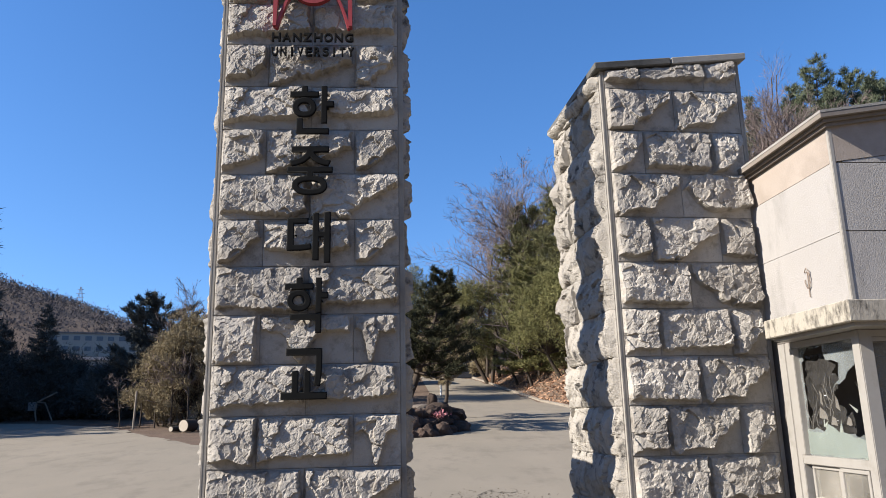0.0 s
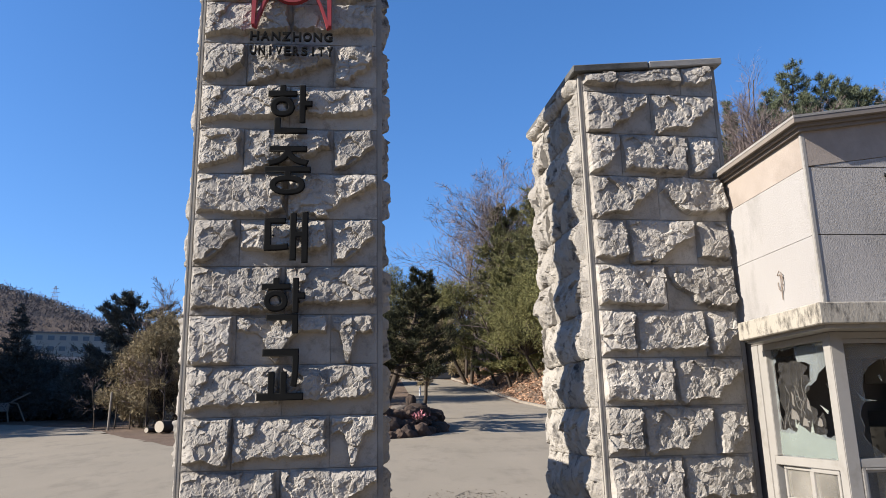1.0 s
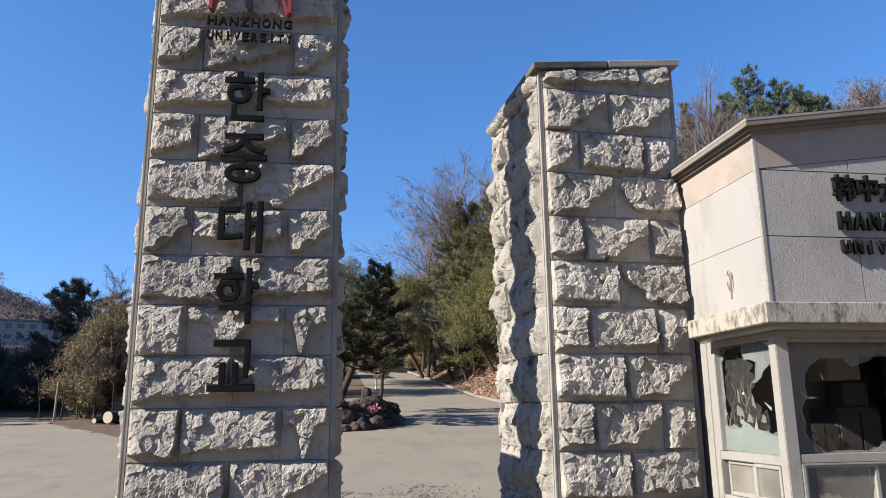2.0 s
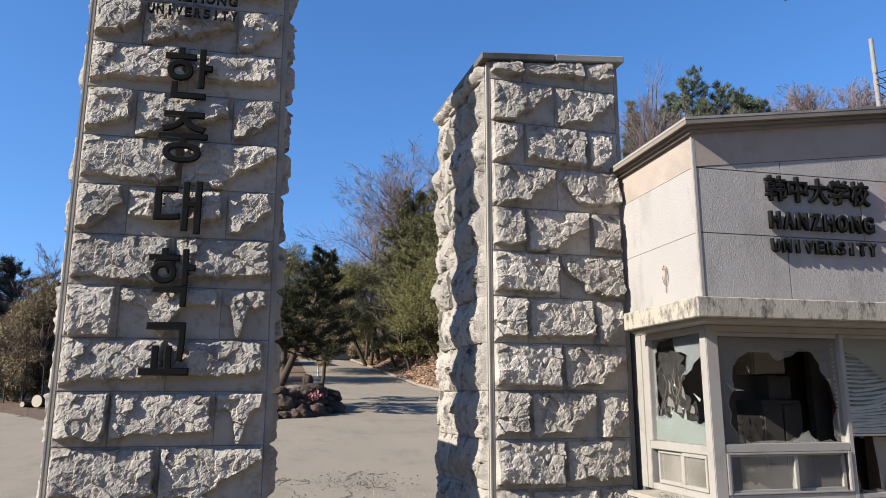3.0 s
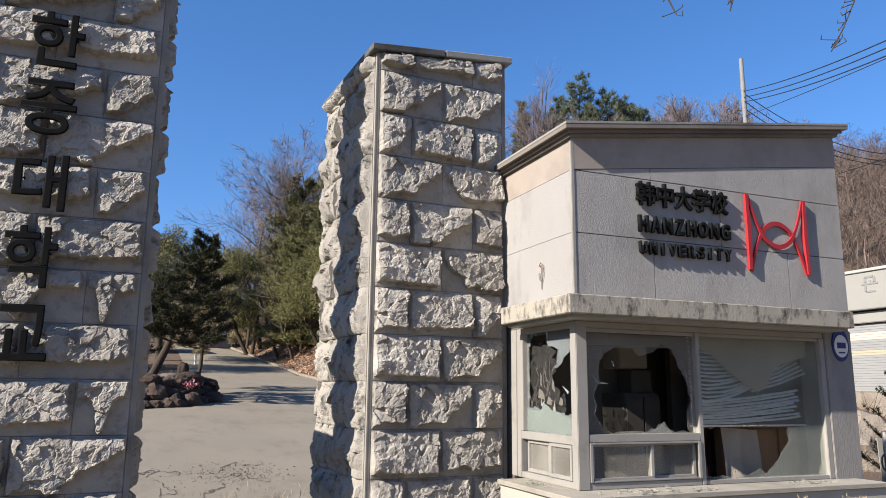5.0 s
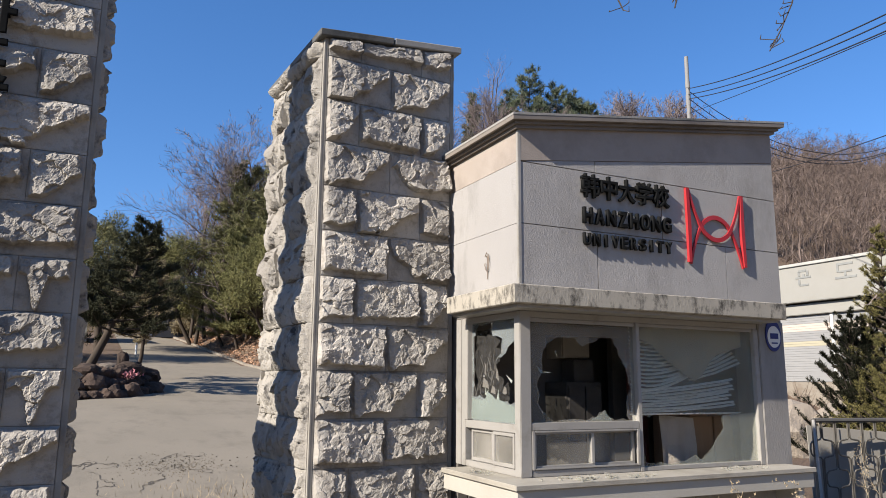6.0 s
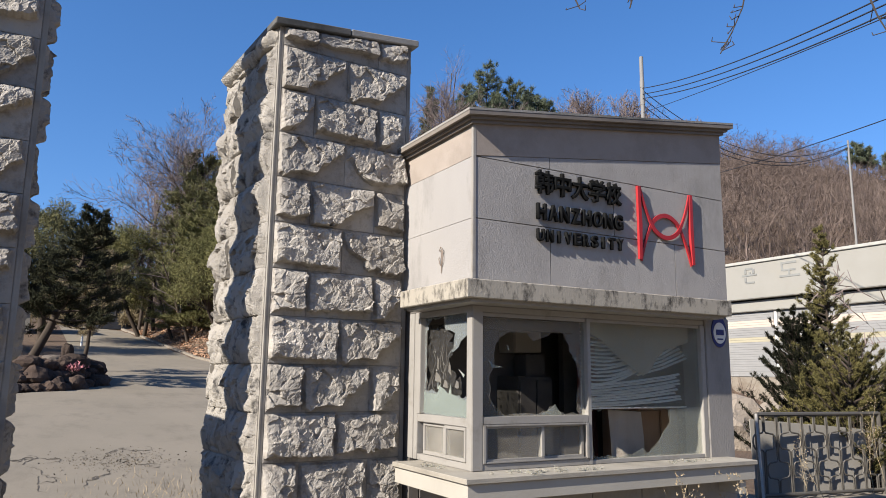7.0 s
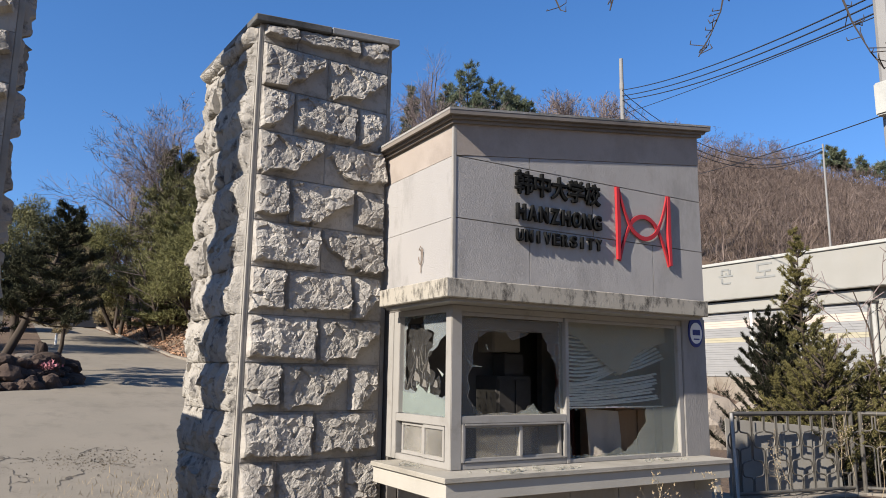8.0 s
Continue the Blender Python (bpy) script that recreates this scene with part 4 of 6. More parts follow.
sign = thing("wall_lettering", (3.4, 3.85, 2.36), "black raised metal lettering on the rendered guardhouse wall", "lettering")
for i, ch in enumerate("韩中大学校"):
    glyph(ch, 0.142, 0.16, 0.03, (3.032 + i * 0.15, 3.846, 2.682), BLACK, sign, "", 0.025)
word("HANZHONG", 3.03, 3.79, 2.508, 2.617, 3.846, 0.03, BLACK, sign, 0.8, 0.045)
word("UNIVERSITY", 3.03, 3.79, 2.365, 2.447, 3.848, 0.028, BLACK, sign, 0.74, 0.035)
arch_emblem(3.925, 4.485, 2.325, 2.855, 3.854, 0.022, RED, "bright red metal emblem on the rendered guardhouse wall")

plate = thing("number_plate", (4.72, 3.868, 1.75), "round blue enamel plate with a white centre on the pier", "sign")


def disc(cx, cz, rx, rz, y0, y1, n=40):
    return prism([(cx + rx * math.cos(i * math.tau / n), cz + rz * math.sin(i * math.tau / n)) for i in range(n)], "y", y0, y1)


part("plate", disc(4.71, 1.845, 0.078, 0.115, 3.862, 3.87), BLUE, plate)
part("disc", disc(4.71, 1.835, 0.064, 0.078, 3.858, 3.8615), WHITE, plate, "white centre disc")
part("bar", cuboid(4.67, 4.75, 3.855, 3.8575, 1.82, 1.86), BLUE, plate)
part("bar", cuboid(4.68, 4.74, 3.855, 3.8575, 1.785, 1.795), BLUE, plate)

GLINT = random.Random(5)
for cxx, czz, n in ((2.85, 3.72, 16), (3.15, 3.7, 12), (4.2, 3.74, 16), (2.47, 4.2, 10)):
    for _ in range(n):
        a = GLINT.uniform(0, math.tau)
        x, y, s = cxx + GLINT.gauss(0, 0.13 if cxx > 2.6 else 0.03), czz + GLINT.gauss(0, 0.04 if cxx > 2.6 else 0.15), GLINT.uniform(0.012, 0.045)
        x, y = max(2.4, x), min(max(3.65, y), 3.85 if cxx > 2.6 else 4.5)
        bm = bmesh.new()
        z = 0.947
        low = [bm.verts.new((x + s * math.cos(a + q) * GLINT.uniform(0.5, 1), y + s * math.sin(a + q) * GLINT.uniform(0.5, 1), z)) for q in (0, 2.0, 4.1)]
        top = [bm.verts.new(v.co + Vector((0, 0, 0.004 + 0.006 * k))) for k, v in enumerate(low)]
        bm.faces.new(low[::-1]), bm.faces.new(top)
        for q in range(3):
            bm.faces.new((low[q], low[(q + 1) % 3], top[(q + 1) % 3], top[q]))
        solid("glass_shard", bm, GLASS, "small shard of broken glass on the window sill", "glass shard", "", "glass shards")

RUST = surf("dull_rusty_wire", (0.16, 0.12, 0.09), (0.22, 0.17, 0.13), 8, 0.8, 0.1, 80)
loop = [(2.556 - 0.004 * (i % 2), 4.262 + 0.026 * math.cos(a), 2.262 + 0.05 * math.sin(a)) for i, a in enumerate([1.2 + k * 5.2 / 18 for k in range(19)])]
bracket = thing("wire_bracket", (2.56, 4.262, 2.16), "thin old wire bracket bent against the side wall", "wire")
part("loop", tube(loop, 0.003, 6), RUST, bracket)
part("hook", tube([(2.556, 4.29, 2.31), (2.552, 4.262, 2.335), (2.553, 4.235, 2.31), (2.556, 4.24, 2.27)], 0.003, 6), RUST, bracket)
part("stem", tube([(2.558, 4.262, 2.31), (2.556, 4.258, 2.24), (2.558, 4.264, 2.16)], 0.003, 6), RUST, bracket)


# the whole guardhouse with its fittings, drawn a little too large, is set close against the pillar
SNUG = Matrix.Translation((0.2, 0.1, 1.5)) @ Matrix.Scale(0.965, 4) @ Matrix.Translation((-0.2, -0.1, -1.5))
for ob in scene.objects:
    if ob not in hut_from and ob.parent is None:
        ob.matrix_basis = SNUG @ ob.matrix_basis


# ---- ground sheets ----
def axis_steps(lo, hi, near_lo, near_hi, fine, coarse):
    out, v = [], near_lo
    while v < near_hi:
        out.append(v)
        v += fine
    step = fine
    while v < hi:
        out.append(v)
        step = min(coarse, step * 1.25)
        v += step
    out.append(hi)
    v, step, left = near_lo, fine, []
    while v > lo:
        step = min(coarse, step * 1.25)
        v -= step
        left.append(max(v, lo))
    return left[::-1] + out


def mesh_fast(name, verts, faces, material, smooth=False):
    """A mesh from arrays of points and of equal-sided faces."""
    verts, faces = np.asarray(verts, np.float32), np.asarray(faces, np.int32)
    me = bpy.data.meshes.new(name)
    k = faces.shape[1]
    me.vertices.add(len(verts)), me.loops.add(faces.size), me.polygons.add(len(faces))
    me.vertices.foreach_set("co", verts.ravel())
    me.loops.foreach_set("vertex_index", faces.ravel())
    me.polygons.foreach_set("loop_start", np.arange(0, faces.size, k, dtype=np.int32))
    me.polygons.foreach_set("use_smooth", np.full(len(faces), smooth))
    me.update(calc_edges=True)
    me.materials.append(material)
    return me


def grid_faces(shape):
    idx = np.arange(shape[0] * shape[1]).reshape(shape)
    return np.stack([idx[:-1, :-1], idx[:-1, 1:], idx[1:, 1:], idx[1:, :-1]], -1).reshape(-1, 4)


X, Y = np.meshgrid(axis_steps(-1500, 1500, -40, 60, 1.0, 40), axis_steps(-1500, 1500, 5, 75, 1.0, 40))
tagged(new("ground", mesh_fast("ground", np.stack([X, Y, ground_z(X, Y)], -1).reshape(-1, 3), grid_faces(X.shape), EARTH, True)), "brown leaf-strewn earth and wooded hillside", "ground", "", "structure")

YARD = ((-60, 40), (-20, 36), (-14, 32.4), (-11, 30.2), (-9.0, 27.0), (-5.6, 22), (-3, 21.5), (0.45, 22.2), (1.7, 23), (2.2, 25), (2.45, 28))
ROAD = ((2.45, 76), (3.4, 70), (6.0, 66), (7.0, 64), (8.0, 50.6), (8.59, 42))
V, Fc, count = [], [], 0
for edge, cols in ((YARD, np.concatenate([np.linspace(-60, -14, 40), np.linspace(-13.6, 2.45, 60)])), (ROAD, np.linspace(2.45, 8.59, 22))):
    ends = np.interp(cols, [e[0] for e in edge], [e[1] for e in edge]) + 0.25 * vnoise(cols * 1.7, cols * 0, 9)
    rows = np.concatenate([np.linspace(-40, 4, 12), np.arange(5, 77, 0.5)])
    Y = np.minimum(rows[:, None], ends[None, :])
    X = np.broadcast_to(cols, Y.shape)
    faces = grid_faces(X.shape)
    flat = Y.ravel()
    faces = faces[(flat[faces[:, 3]] - flat[faces[:, 0]] > 1e-4) & (flat[faces[:, 2]] - flat[faces[:, 1]] > 1e-4)]
    V.append(np.stack([X, Y, ground_z(X, Y) + 0.03], -1).reshape(-1, 3))
    Fc.append(faces + count)
    count += X.size
tagged(new("pavement", mesh_fast("pavement", np.concatenate(V), np.concatenate(Fc), PAVING, True)), "worn pale concrete drive and yard", "pavement", "", "structure")

# kerb stones along the bank
kerb = tagged(new("kerb"), "low concrete kerb along the leafy bank", "kerb", "", "structure")
y = 20.0
while y < 72:
    a, b = Vector((float(kerb_line(y)), y, gz(kerb_line(y) - 0.3, y))), Vector((float(kerb_line(y + 1)), y + 1, gz(kerb_line(y + 1) - 0.3, y + 1)))
    bm = bmesh.new()
    vs = []
    for p in (a + (b - a) * 0.008, b - (b - a) * 0.008):
        vs.append([bm.verts.new(p + Vector(o)) for o in ((-0.02, 0, -0.2), (0.16, 0, -0.2), (0.16, 0, 0.15), (0.0, 0, 0.14))])
    for i in range(4):
        bm.faces.new((vs[0][i], vs[0][(i + 1) % 4], vs[1][(i + 1) % 4], vs[1][i]))
    bm.faces.new(vs[0]), bm.faces.new(vs[1][::-1])
    bmesh.ops.recalc_face_normals(bm, faces=bm.faces)
    part("kerb_stone", bm, KERB, kerb)
    y += 1.0


# ---- plants ----
def spot(az, d, eye=(0.2, 0.1)):
    return eye[0] + d * math.sin(radians(az)), eye[1] + d * math.cos(radians(az))


def needles(P, D, length, width, rng, wild=0.7):
    """Thin pointed blades, one for each point, roughly along the given ways."""
    D = D / (np.linalg.norm(D, axis=1, keepdims=True) + 1e-9) + wild * rng.normal(size=P.shape)
    D /= np.linalg.norm(D, axis=1, keepdims=True)
    S = np.cross(D, rng.normal(size=P.shape))
    S /= np.linalg.norm(S, axis=1, keepdims=True) + 1e-9
    L = length * rng.uniform(0.6, 1.3, (len(P), 1))
    verts = np.stack([P - S * width * 0.6, P + S * width * 0.6, P + D * L], 1).reshape(-1, 3)
    return verts, np.arange(len(verts)).reshape(-1, 3)


def limbs(segs, sides=3):
    """Tapered sticks from rows of start, end and two radii."""
    A, B, r0, r1 = (np.array([s[i] for s in segs], float) for i in range(4))
    d = B - A
    d /= np.linalg.norm(d, axis=1, keepdims=True) + 1e-9
    u = np.cross(d, np.where(np.abs(d[:, 2:3]) > 0.9, (1.0, 0, 0), (0, 0, 1.0)))
    u /= np.linalg.norm(u, axis=1, keepdims=True) + 1e-9
    v = np.cross(d, u)
    rings = []
    for P, r in ((A, r0), (B, r1)):
        for k in range(sides):
            a = k * math.tau / sides
            rings.append(P + r[:, None] * (u * math.cos(a) + v * math.sin(a)))
    verts = np.stack(rings, 1).reshape(-1, 3)
    first = np.arange(len(segs))[:, None] * 2 * sides
    faces = np.concatenate([np.concatenate([first + k, first + (k + 1) % sides, first + sides + (k + 1) % sides, first + sides + k], 1) for k in range(sides)])
    return verts, faces


def sticks(segs, thin, least=0.0):
    """Limbs as tapered sticks; those thinner than a limit as slim blades, none thinner than another."""
    thick = [s for s in segs if s[2] >= thin]
    fine = [s for s in segs if s[2] < thin]
    verts, faces = limbs(thick, 4) if thick else (np.zeros((0, 3)), np.zeros((0, 4), int))
    if fine:
        A, B, r0, r1 = (np.array([s[i] for s in fine], float) for i in range(4))
        side = np.cross(B - A, np.random.default_rng(len(fine)).normal(size=A.shape))
        side /= np.linalg.norm(side, axis=1, keepdims=True) + 1e-9
        r0, r1 = np.maximum(r0, least)[:, None], np.maximum(r1, least * 0.6)[:, None]
        v = np.stack([A - side * r0, A + side * r0, B + side * r1, B - side * r1], 1).reshape(-1, 3)
        faces = np.concatenate([faces, np.arange(len(v)).reshape(-1, 4) + len(verts)])
        verts = np.concatenate([verts, v])
    return verts, faces


def grow(rng, start, way, length, radius, level, spec, segs):
    """One stick in bent pieces, then its side sticks. spec: for each level (pieces, children, child length, spread, lift)."""
    pieces, kids, ratio, spread, lift = spec[level]
    p, d = np.array(start, float), np.array(way, float)
    joints = []
    for i in range(pieces):
        d = d + rng.normal(0, 0.13, 3) + np.array((0, 0, lift))
        d /= np.linalg.norm(d)
        q = p + d * length / pieces
        r = radius * (1 - 0.75 * i / pieces), radius * (1 - 0.75 * (i + 1) / pieces)
        segs.append((p, q, r[0], r[1]))
        joints.append((p, q, d, r[1], (i + 1) / pieces))
        p = q
    if level + 1 < len(spec):
        for _ in range(kids):
            t = rng.uniform(0.3 if level == 0 else 0.15, 1)
            a, b, dd, r, _f = joints[min(pieces - 1, int(t * pieces))]
            side = np.cross(dd, rng.normal(size=3))
            side /= np.linalg.norm(side)
            w = dd * (1 - spread) + side * spread
            at = a + (b - a) * rng.random()
            grow(rng, at, w / np.linalg.norm(w), length * ratio * (1.25 - 0.7 * t) * rng.uniform(0.7, 1.2), r * 0.55, level + 1, spec, segs)


RICH = [(7, 20, 0.48, 0.52, 0.03), (4, 10, 0.5, 0.42, 0.06), (3, 10, 0.5, 0.42, 0.04), (2, 0, 0, 0, 0.02)]
PLAIN = [(5, 9, 0.5, 0.55, 0.04), (3, 5, 0.5, 0.5, 0.06), (2, 4, 0.5, 0.5, 0.04), (1, 0, 0, 0, 0)]
BRUSH = [(6, 24, 0.4, 0.36, 0.05), (3, 11, 0.5, 0.36, 0.1), (2, 7, 0.5, 0.4, 0.08), (1, 0, 0, 0, 0)]
SMALL = [(4, 9, 0.5, 0.42, 0.05), (2, 5, 0.5, 0.45, 0.06), (1, 3, 0.5, 0.5, 0), (1, 0, 0, 0, 0)]
SPIRE = [(8, 30, 0.22, 0.42, 0.02), (3, 7, 0.55, 0.42, 0.08), (2, 0, 0, 0, 0.03)]


def bare_tree(x, y, height, seed, spec=RICH, material=TWIG, thick=0.014, label="leafless tree with fine grey-brown twigs", lean=(0, 0), least=0.008):
    rng = np.random.default_rng(seed)
    z = gz(x, y)
    ob = thing("bare_tree", (x, y, z), label, "tree")
    segs = []
    grow(rng, (x, y, z - 0.1), (lean[0], lean[1], 1), height, height * thick, 0, spec, segs)
    n = spec[0][0]
    part("trunk", mesh_fast("trunk", *limbs(segs[:n], 7), BARK, True), None, ob)
    tagged(part("twig", mesh_fast("twig", *sticks(segs[n:], 0.02, least), material), None, ob), kind="stuff")
    return ob


def conifer(x, y, height, radius, seed, material, leaf=0.16, count=9000, bare=0.12, power=0.9, sweep=-0.1, label="dense green conifer", z=None, width=0.17, rows=34, trunk=0.016, ragged=0.35, inner=0.12):
    """A conifer with whorls of branches hung with needle sprays."""
    rng = np.random.default_rng(seed)
    z = gz(x, y) if z is None else z
    ob = thing("conifer_tree", (x, y, z), label, "tree")
    tip = np.array((x + rng.normal(0, 0.02) * height, y, z + height))
    foot = np.array((x, y, z - 0.1))
    part("trunk", mesh_fast("trunk", *limbs([(foot + (tip - foot) * a, foot + (tip - foot) * b, height * trunk * (1 - a) + 0.004, height * trunk * (1 - b) + 0.004) for a, b in zip(np.linspace(0, 0.92, 8)[:-1], np.linspace(0, 0.92, 8)[1:])], 7), BARK, True), None, ob)
    segs, P, D = [], [], []
    for i in range(rows):
        f = bare + (1 - bare) * (i + rng.random()) / rows
        for _ in range(rng.integers(4, 8)):
            a = rng.uniform(0, math.tau)
            reach = radius * (1 - f) ** power * (1 - ragged * rng.random()) * (1 + 0.25 * math.sin(3 * a + seed)) + 0.05
            start = foot + (tip - foot) * f
            way = np.array((math.cos(a), math.sin(a), sweep + 0.35 * f + rng.normal(0, 0.1)))
            end = start + way * reach
            segs.append((start, end, 0.01 + 0.006 * reach, 0.004))
            P.append((start, end))
            D.append(reach)
    D = np.array(D)
    count = int(count * 1.3)
    share = rng.choice(len(D), count, p=D ** 1.2 / (D ** 1.2).sum())
    S, E = np.array([p[0] for p in P])[share], np.array([p[1] for p in P])[share]
    t = rng.uniform(inner, 1, (count, 1)) ** 0.75
    spread = 0.16 * D[share][:, None] * (1.15 - t)
    pos = S + (E - S) * t + rng.normal(size=(count, 3)) * (spread * (1, 1, 0.55) + 0.02)
    part("crown", mesh_fast("crown", *needles(pos, E - S + np.array((0, 0, 0.15)), leaf, leaf * width, rng), material), None, ob)
    tagged(part("twig", mesh_fast("twig", *limbs(segs, 3), BARK), None, ob), kind="stuff")
    return ob


def clumped(name, x, y, height, radius, seed, material, label, category, low=0.3, clumps=70, count=9000, leaf=0.14, ball=0.3, stems=1, z=None, width=0.17, lean=0.0):
    """A tree or shrub whose crown is many ragged clumps on forking limbs."""
    rng = np.random.default_rng(seed)
    z = gz(x, y) if z is None else z
    ob = thing(name, (x, y, z), label, category)
    u = rng.normal(size=(clumps, 3))
    u /= np.linalg.norm(u, axis=1, keepdims=True)
    u *= rng.uniform(0.25, 1, (clumps, 1)) ** 0.5
    mid = z + height * (low + 1) / 2
    tall = height * (1 - low) / 2
    C = np.array((x + lean, y, mid)) + u * np.array((radius, radius, tall))
    C[:, :2] = np.array((x + lean, y)) + (C[:, :2] - np.array((x + lean, y))) * (1.12 - 0.4 * np.clip((C[:, 2:3] - mid) / tall, -0.6, 1))
    segs = []
    for s in range(stems):
        a = s * math.tau / stems
        foot = np.array((x + 0.15 * math.cos(a) * (stems > 1), y + 0.15 * math.sin(a) * (stems > 1), z - 0.1))
        fork = np.array((x + lean * 0.7 + 0.35 * radius * math.cos(a) * (stems > 1), y + 0.3 * radius * math.sin(a) * (stems > 1), z + height * (low + 0.12)))
        knee = (foot + fork) / 2 + rng.normal(0, 0.06, 3)
        r = height * 0.024 / stems ** 0.5
        part("trunk" if stems == 1 else "stem", mesh_fast("trunk", *limbs([(foot, knee, r * 1.2, r), (knee, fork, r, r * 0.75)], 7), BARK, True), None, ob)
        for c in C[s::stems]:
            bend = (fork + c) / 2 + rng.normal(0, 0.12, 3) + (0, 0, 0.1)
            segs += [(fork, bend, r * 0.35, r * 0.2), (bend, c, r * 0.2, 0.006)]
    tagged(part("twig", mesh_fast("twig", *limbs(segs, 4), BARK), None, ob), kind="stuff")
    count = int(count * 1.4)
    which = rng.integers(0, clumps, count)
    o = rng.normal(size=(count, 3)) * np.array((1, 1, 0.7))
    o = o / (np.linalg.norm(o, axis=1, keepdims=True)) * rng.uniform(0.2, 1, (count, 1)) ** 0.6
    size = ball * radius * rng.uniform(0.6, 1.25, clumps)[which][:, None]
    part("crown", mesh_fast("crown", *needles(C[which] + o * size, o + np.array((0, 0, 0.3)), leaf, leaf * width, rng, 0.6), material), None, ob)
    return ob


def layered_pine(x, y, height, radius, seed, material, label, z=None, lean=(0.0, 0.0), bare=0.3, power=0.8, levels=13, boughs=5, leaf=0.14, width=0.13, tuft=13, pads=9, thick=0.02, lift=0.12):
    """An open pine: a bent trunk with boughs in tiers, side twigs along them, and a tuft of needles on every twig."""
    rng = np.random.default_rng(seed)
    z = gz(x, y) if z is None else z
    ob = thing("pine_tree", (x, y, z), label, "tree")
    f = np.linspace(0, 1, 10)
    bend = np.stack([x + lean[0] * height * np.sin(f * 1.5) + 0.012 * height * rng.normal(size=10) * f, y + lean[1] * height * f, z - 0.1 + (height + 0.1) * f], 1)
    at = lambda q: np.array([np.interp(q, f, bend[:, k]) for k in range(3)])
    segs = [(bend[i], bend[i + 1], height * thick * (1 - 0.93 * f[i]), height * thick * (1 - 0.93 * f[i + 1])) for i in range(9)]
    part("trunk", mesh_fast("trunk", *limbs(segs, 7), BARK, True), None, ob)
    wood, P, D = [], [], []
    for i in range(levels):
        for _ in range(boughs if i < levels - 2 else 3):
            q = bare + (1 - bare) * (i + 0.35 * rng.random()) / levels
            a = rng.uniform(0, math.tau)
            reach = radius * (1 - ((q - bare) / (1 - bare))) ** power * rng.uniform(0.55, 1.15) + 0.06 * radius
            start = at(q)
            way = np.array((math.cos(a), math.sin(a), lift + 0.5 * q ** 2 + rng.normal(0, 0.12)))
            end = start + way * reach
            mid = (start + end) / 2 - np.array((0, 0, 0.1 * reach))
            wood += [(start, mid, 0.012 + 0.012 * reach, 0.008 + 0.008 * reach), (mid, end, 0.008 + 0.008 * reach, 0.005)]
            for k in range(max(3, int(pads * reach / radius + 2))):
                t = rng.uniform(0.3, 1)
                base = start + (mid - start) * t * 2 if t < 0.5 else mid + (end - mid) * (t * 2 - 1)
                side = np.array((-way[1], way[0], 0)) * rng.choice((-1, 1)) * rng.uniform(0.3, 1) + way * 0.8 + np.array((0, 0, rng.uniform(0, 0.5)))
                tip = base + side / np.linalg.norm(side) * reach * rng.uniform(0.12, 0.36)
                wood.append((base, tip, 0.006, 0.004))
                for s in (0.45, 0.75, 1.0):
                    P.append(base + (tip - base) * s)
                    D.append(side / np.linalg.norm(side) + np.array((0, 0, 0.5)))
    P, D = np.repeat(np.array(P), tuft, axis=0), np.repeat(np.array(D), tuft, axis=0)
    P = P + rng.normal(size=P.shape) * leaf * 0.25
    part("crown", mesh_fast("crown", *needles(P, D, leaf, leaf * width, rng, 0.75), material), None, ob)
    tagged(part("twig", mesh_fast("twig", *sticks(wood, 0.012, 0.004), BARK), None, ob), kind="stuff")
    return ob


DIRT = surf("pale_sandy_earth", (0.2267, 0.1849, 0.1402), (0.2863, 0.2387, 0.1849), 2, 1.0, 0.8, 14, dist=0.05)

# island bed with rocks and a leaning pine
rng = random.Random(21)


def boulder(x, y, z, sx, sy, sz, seed, material, label, name="boulder"):
    bm = bmesh.new()
    bmesh.ops.create_icosphere(bm, subdivisions=3, radius=1)
    off = Vector((seed * 7.3, seed * 3.1, seed * 1.7))
    for v in bm.verts:
        n = noise.noise(v.co * 1.3 + off) * 0.35 + noise.noise(v.co * 3.1 + off) * 0.14
        c = v.co * (1 + n)
        v.co = Vector((x + c.x * sx, y + c.y * sy, z + c.z * sz))
    return solid(name, bm, material, label, "rock", "", "island rocks")


bed = bmesh.new()
bmesh.ops.create_icosphere(bed, subdivisions=4, radius=1)
for v in bed.verts:
    v.co = Vector((-0.1 + v.co.x * 2.4, 26.0 + v.co.y * 3.4, gz(0, 24.5) - 0.05 + max(v.co.z, -0.3) * 0.85 + 0.12 * noise.noise(v.co * 4)))
tagged(solid("planting_bed", bed, EARTH, "raised earth bed held by garden rocks", "ground", "structure"))
for i in range(34):
    a = math.pi * (0.92 + 1.16 * i / 33)
    for row in range(3):
        x, y = -0.1 + (2.45 - 0.24 * row) * math.cos(a + 0.02 * row), 26.0 + (3.5 - 0.33 * row) * math.sin(a + 0.02 * row)
        s = rng.uniform(0.14, 0.27) if rng.random() < 0.8 else 0.36
        boulder(x, y, gz(x, y) + 0.08 + 0.27 * row, s * rng.uniform(0.9, 1.3), s, s * rng.uniform(0.7, 1.0), i + 40 * row, ROCK, "dark rough garden rock edging the raised bed", "garden_rock")
boulder(0.95, 24.0, 1.8, 0.3, 0.26, 0.17, 91, PALE_ROCK, "pale rounded boulder on the raised bed")
boulder(1.3, 24.4, 1.98, 0.17, 0.2, 0.38, 92, ROCK, "upright dark stone on the raised bed")
bm = bmesh.new()
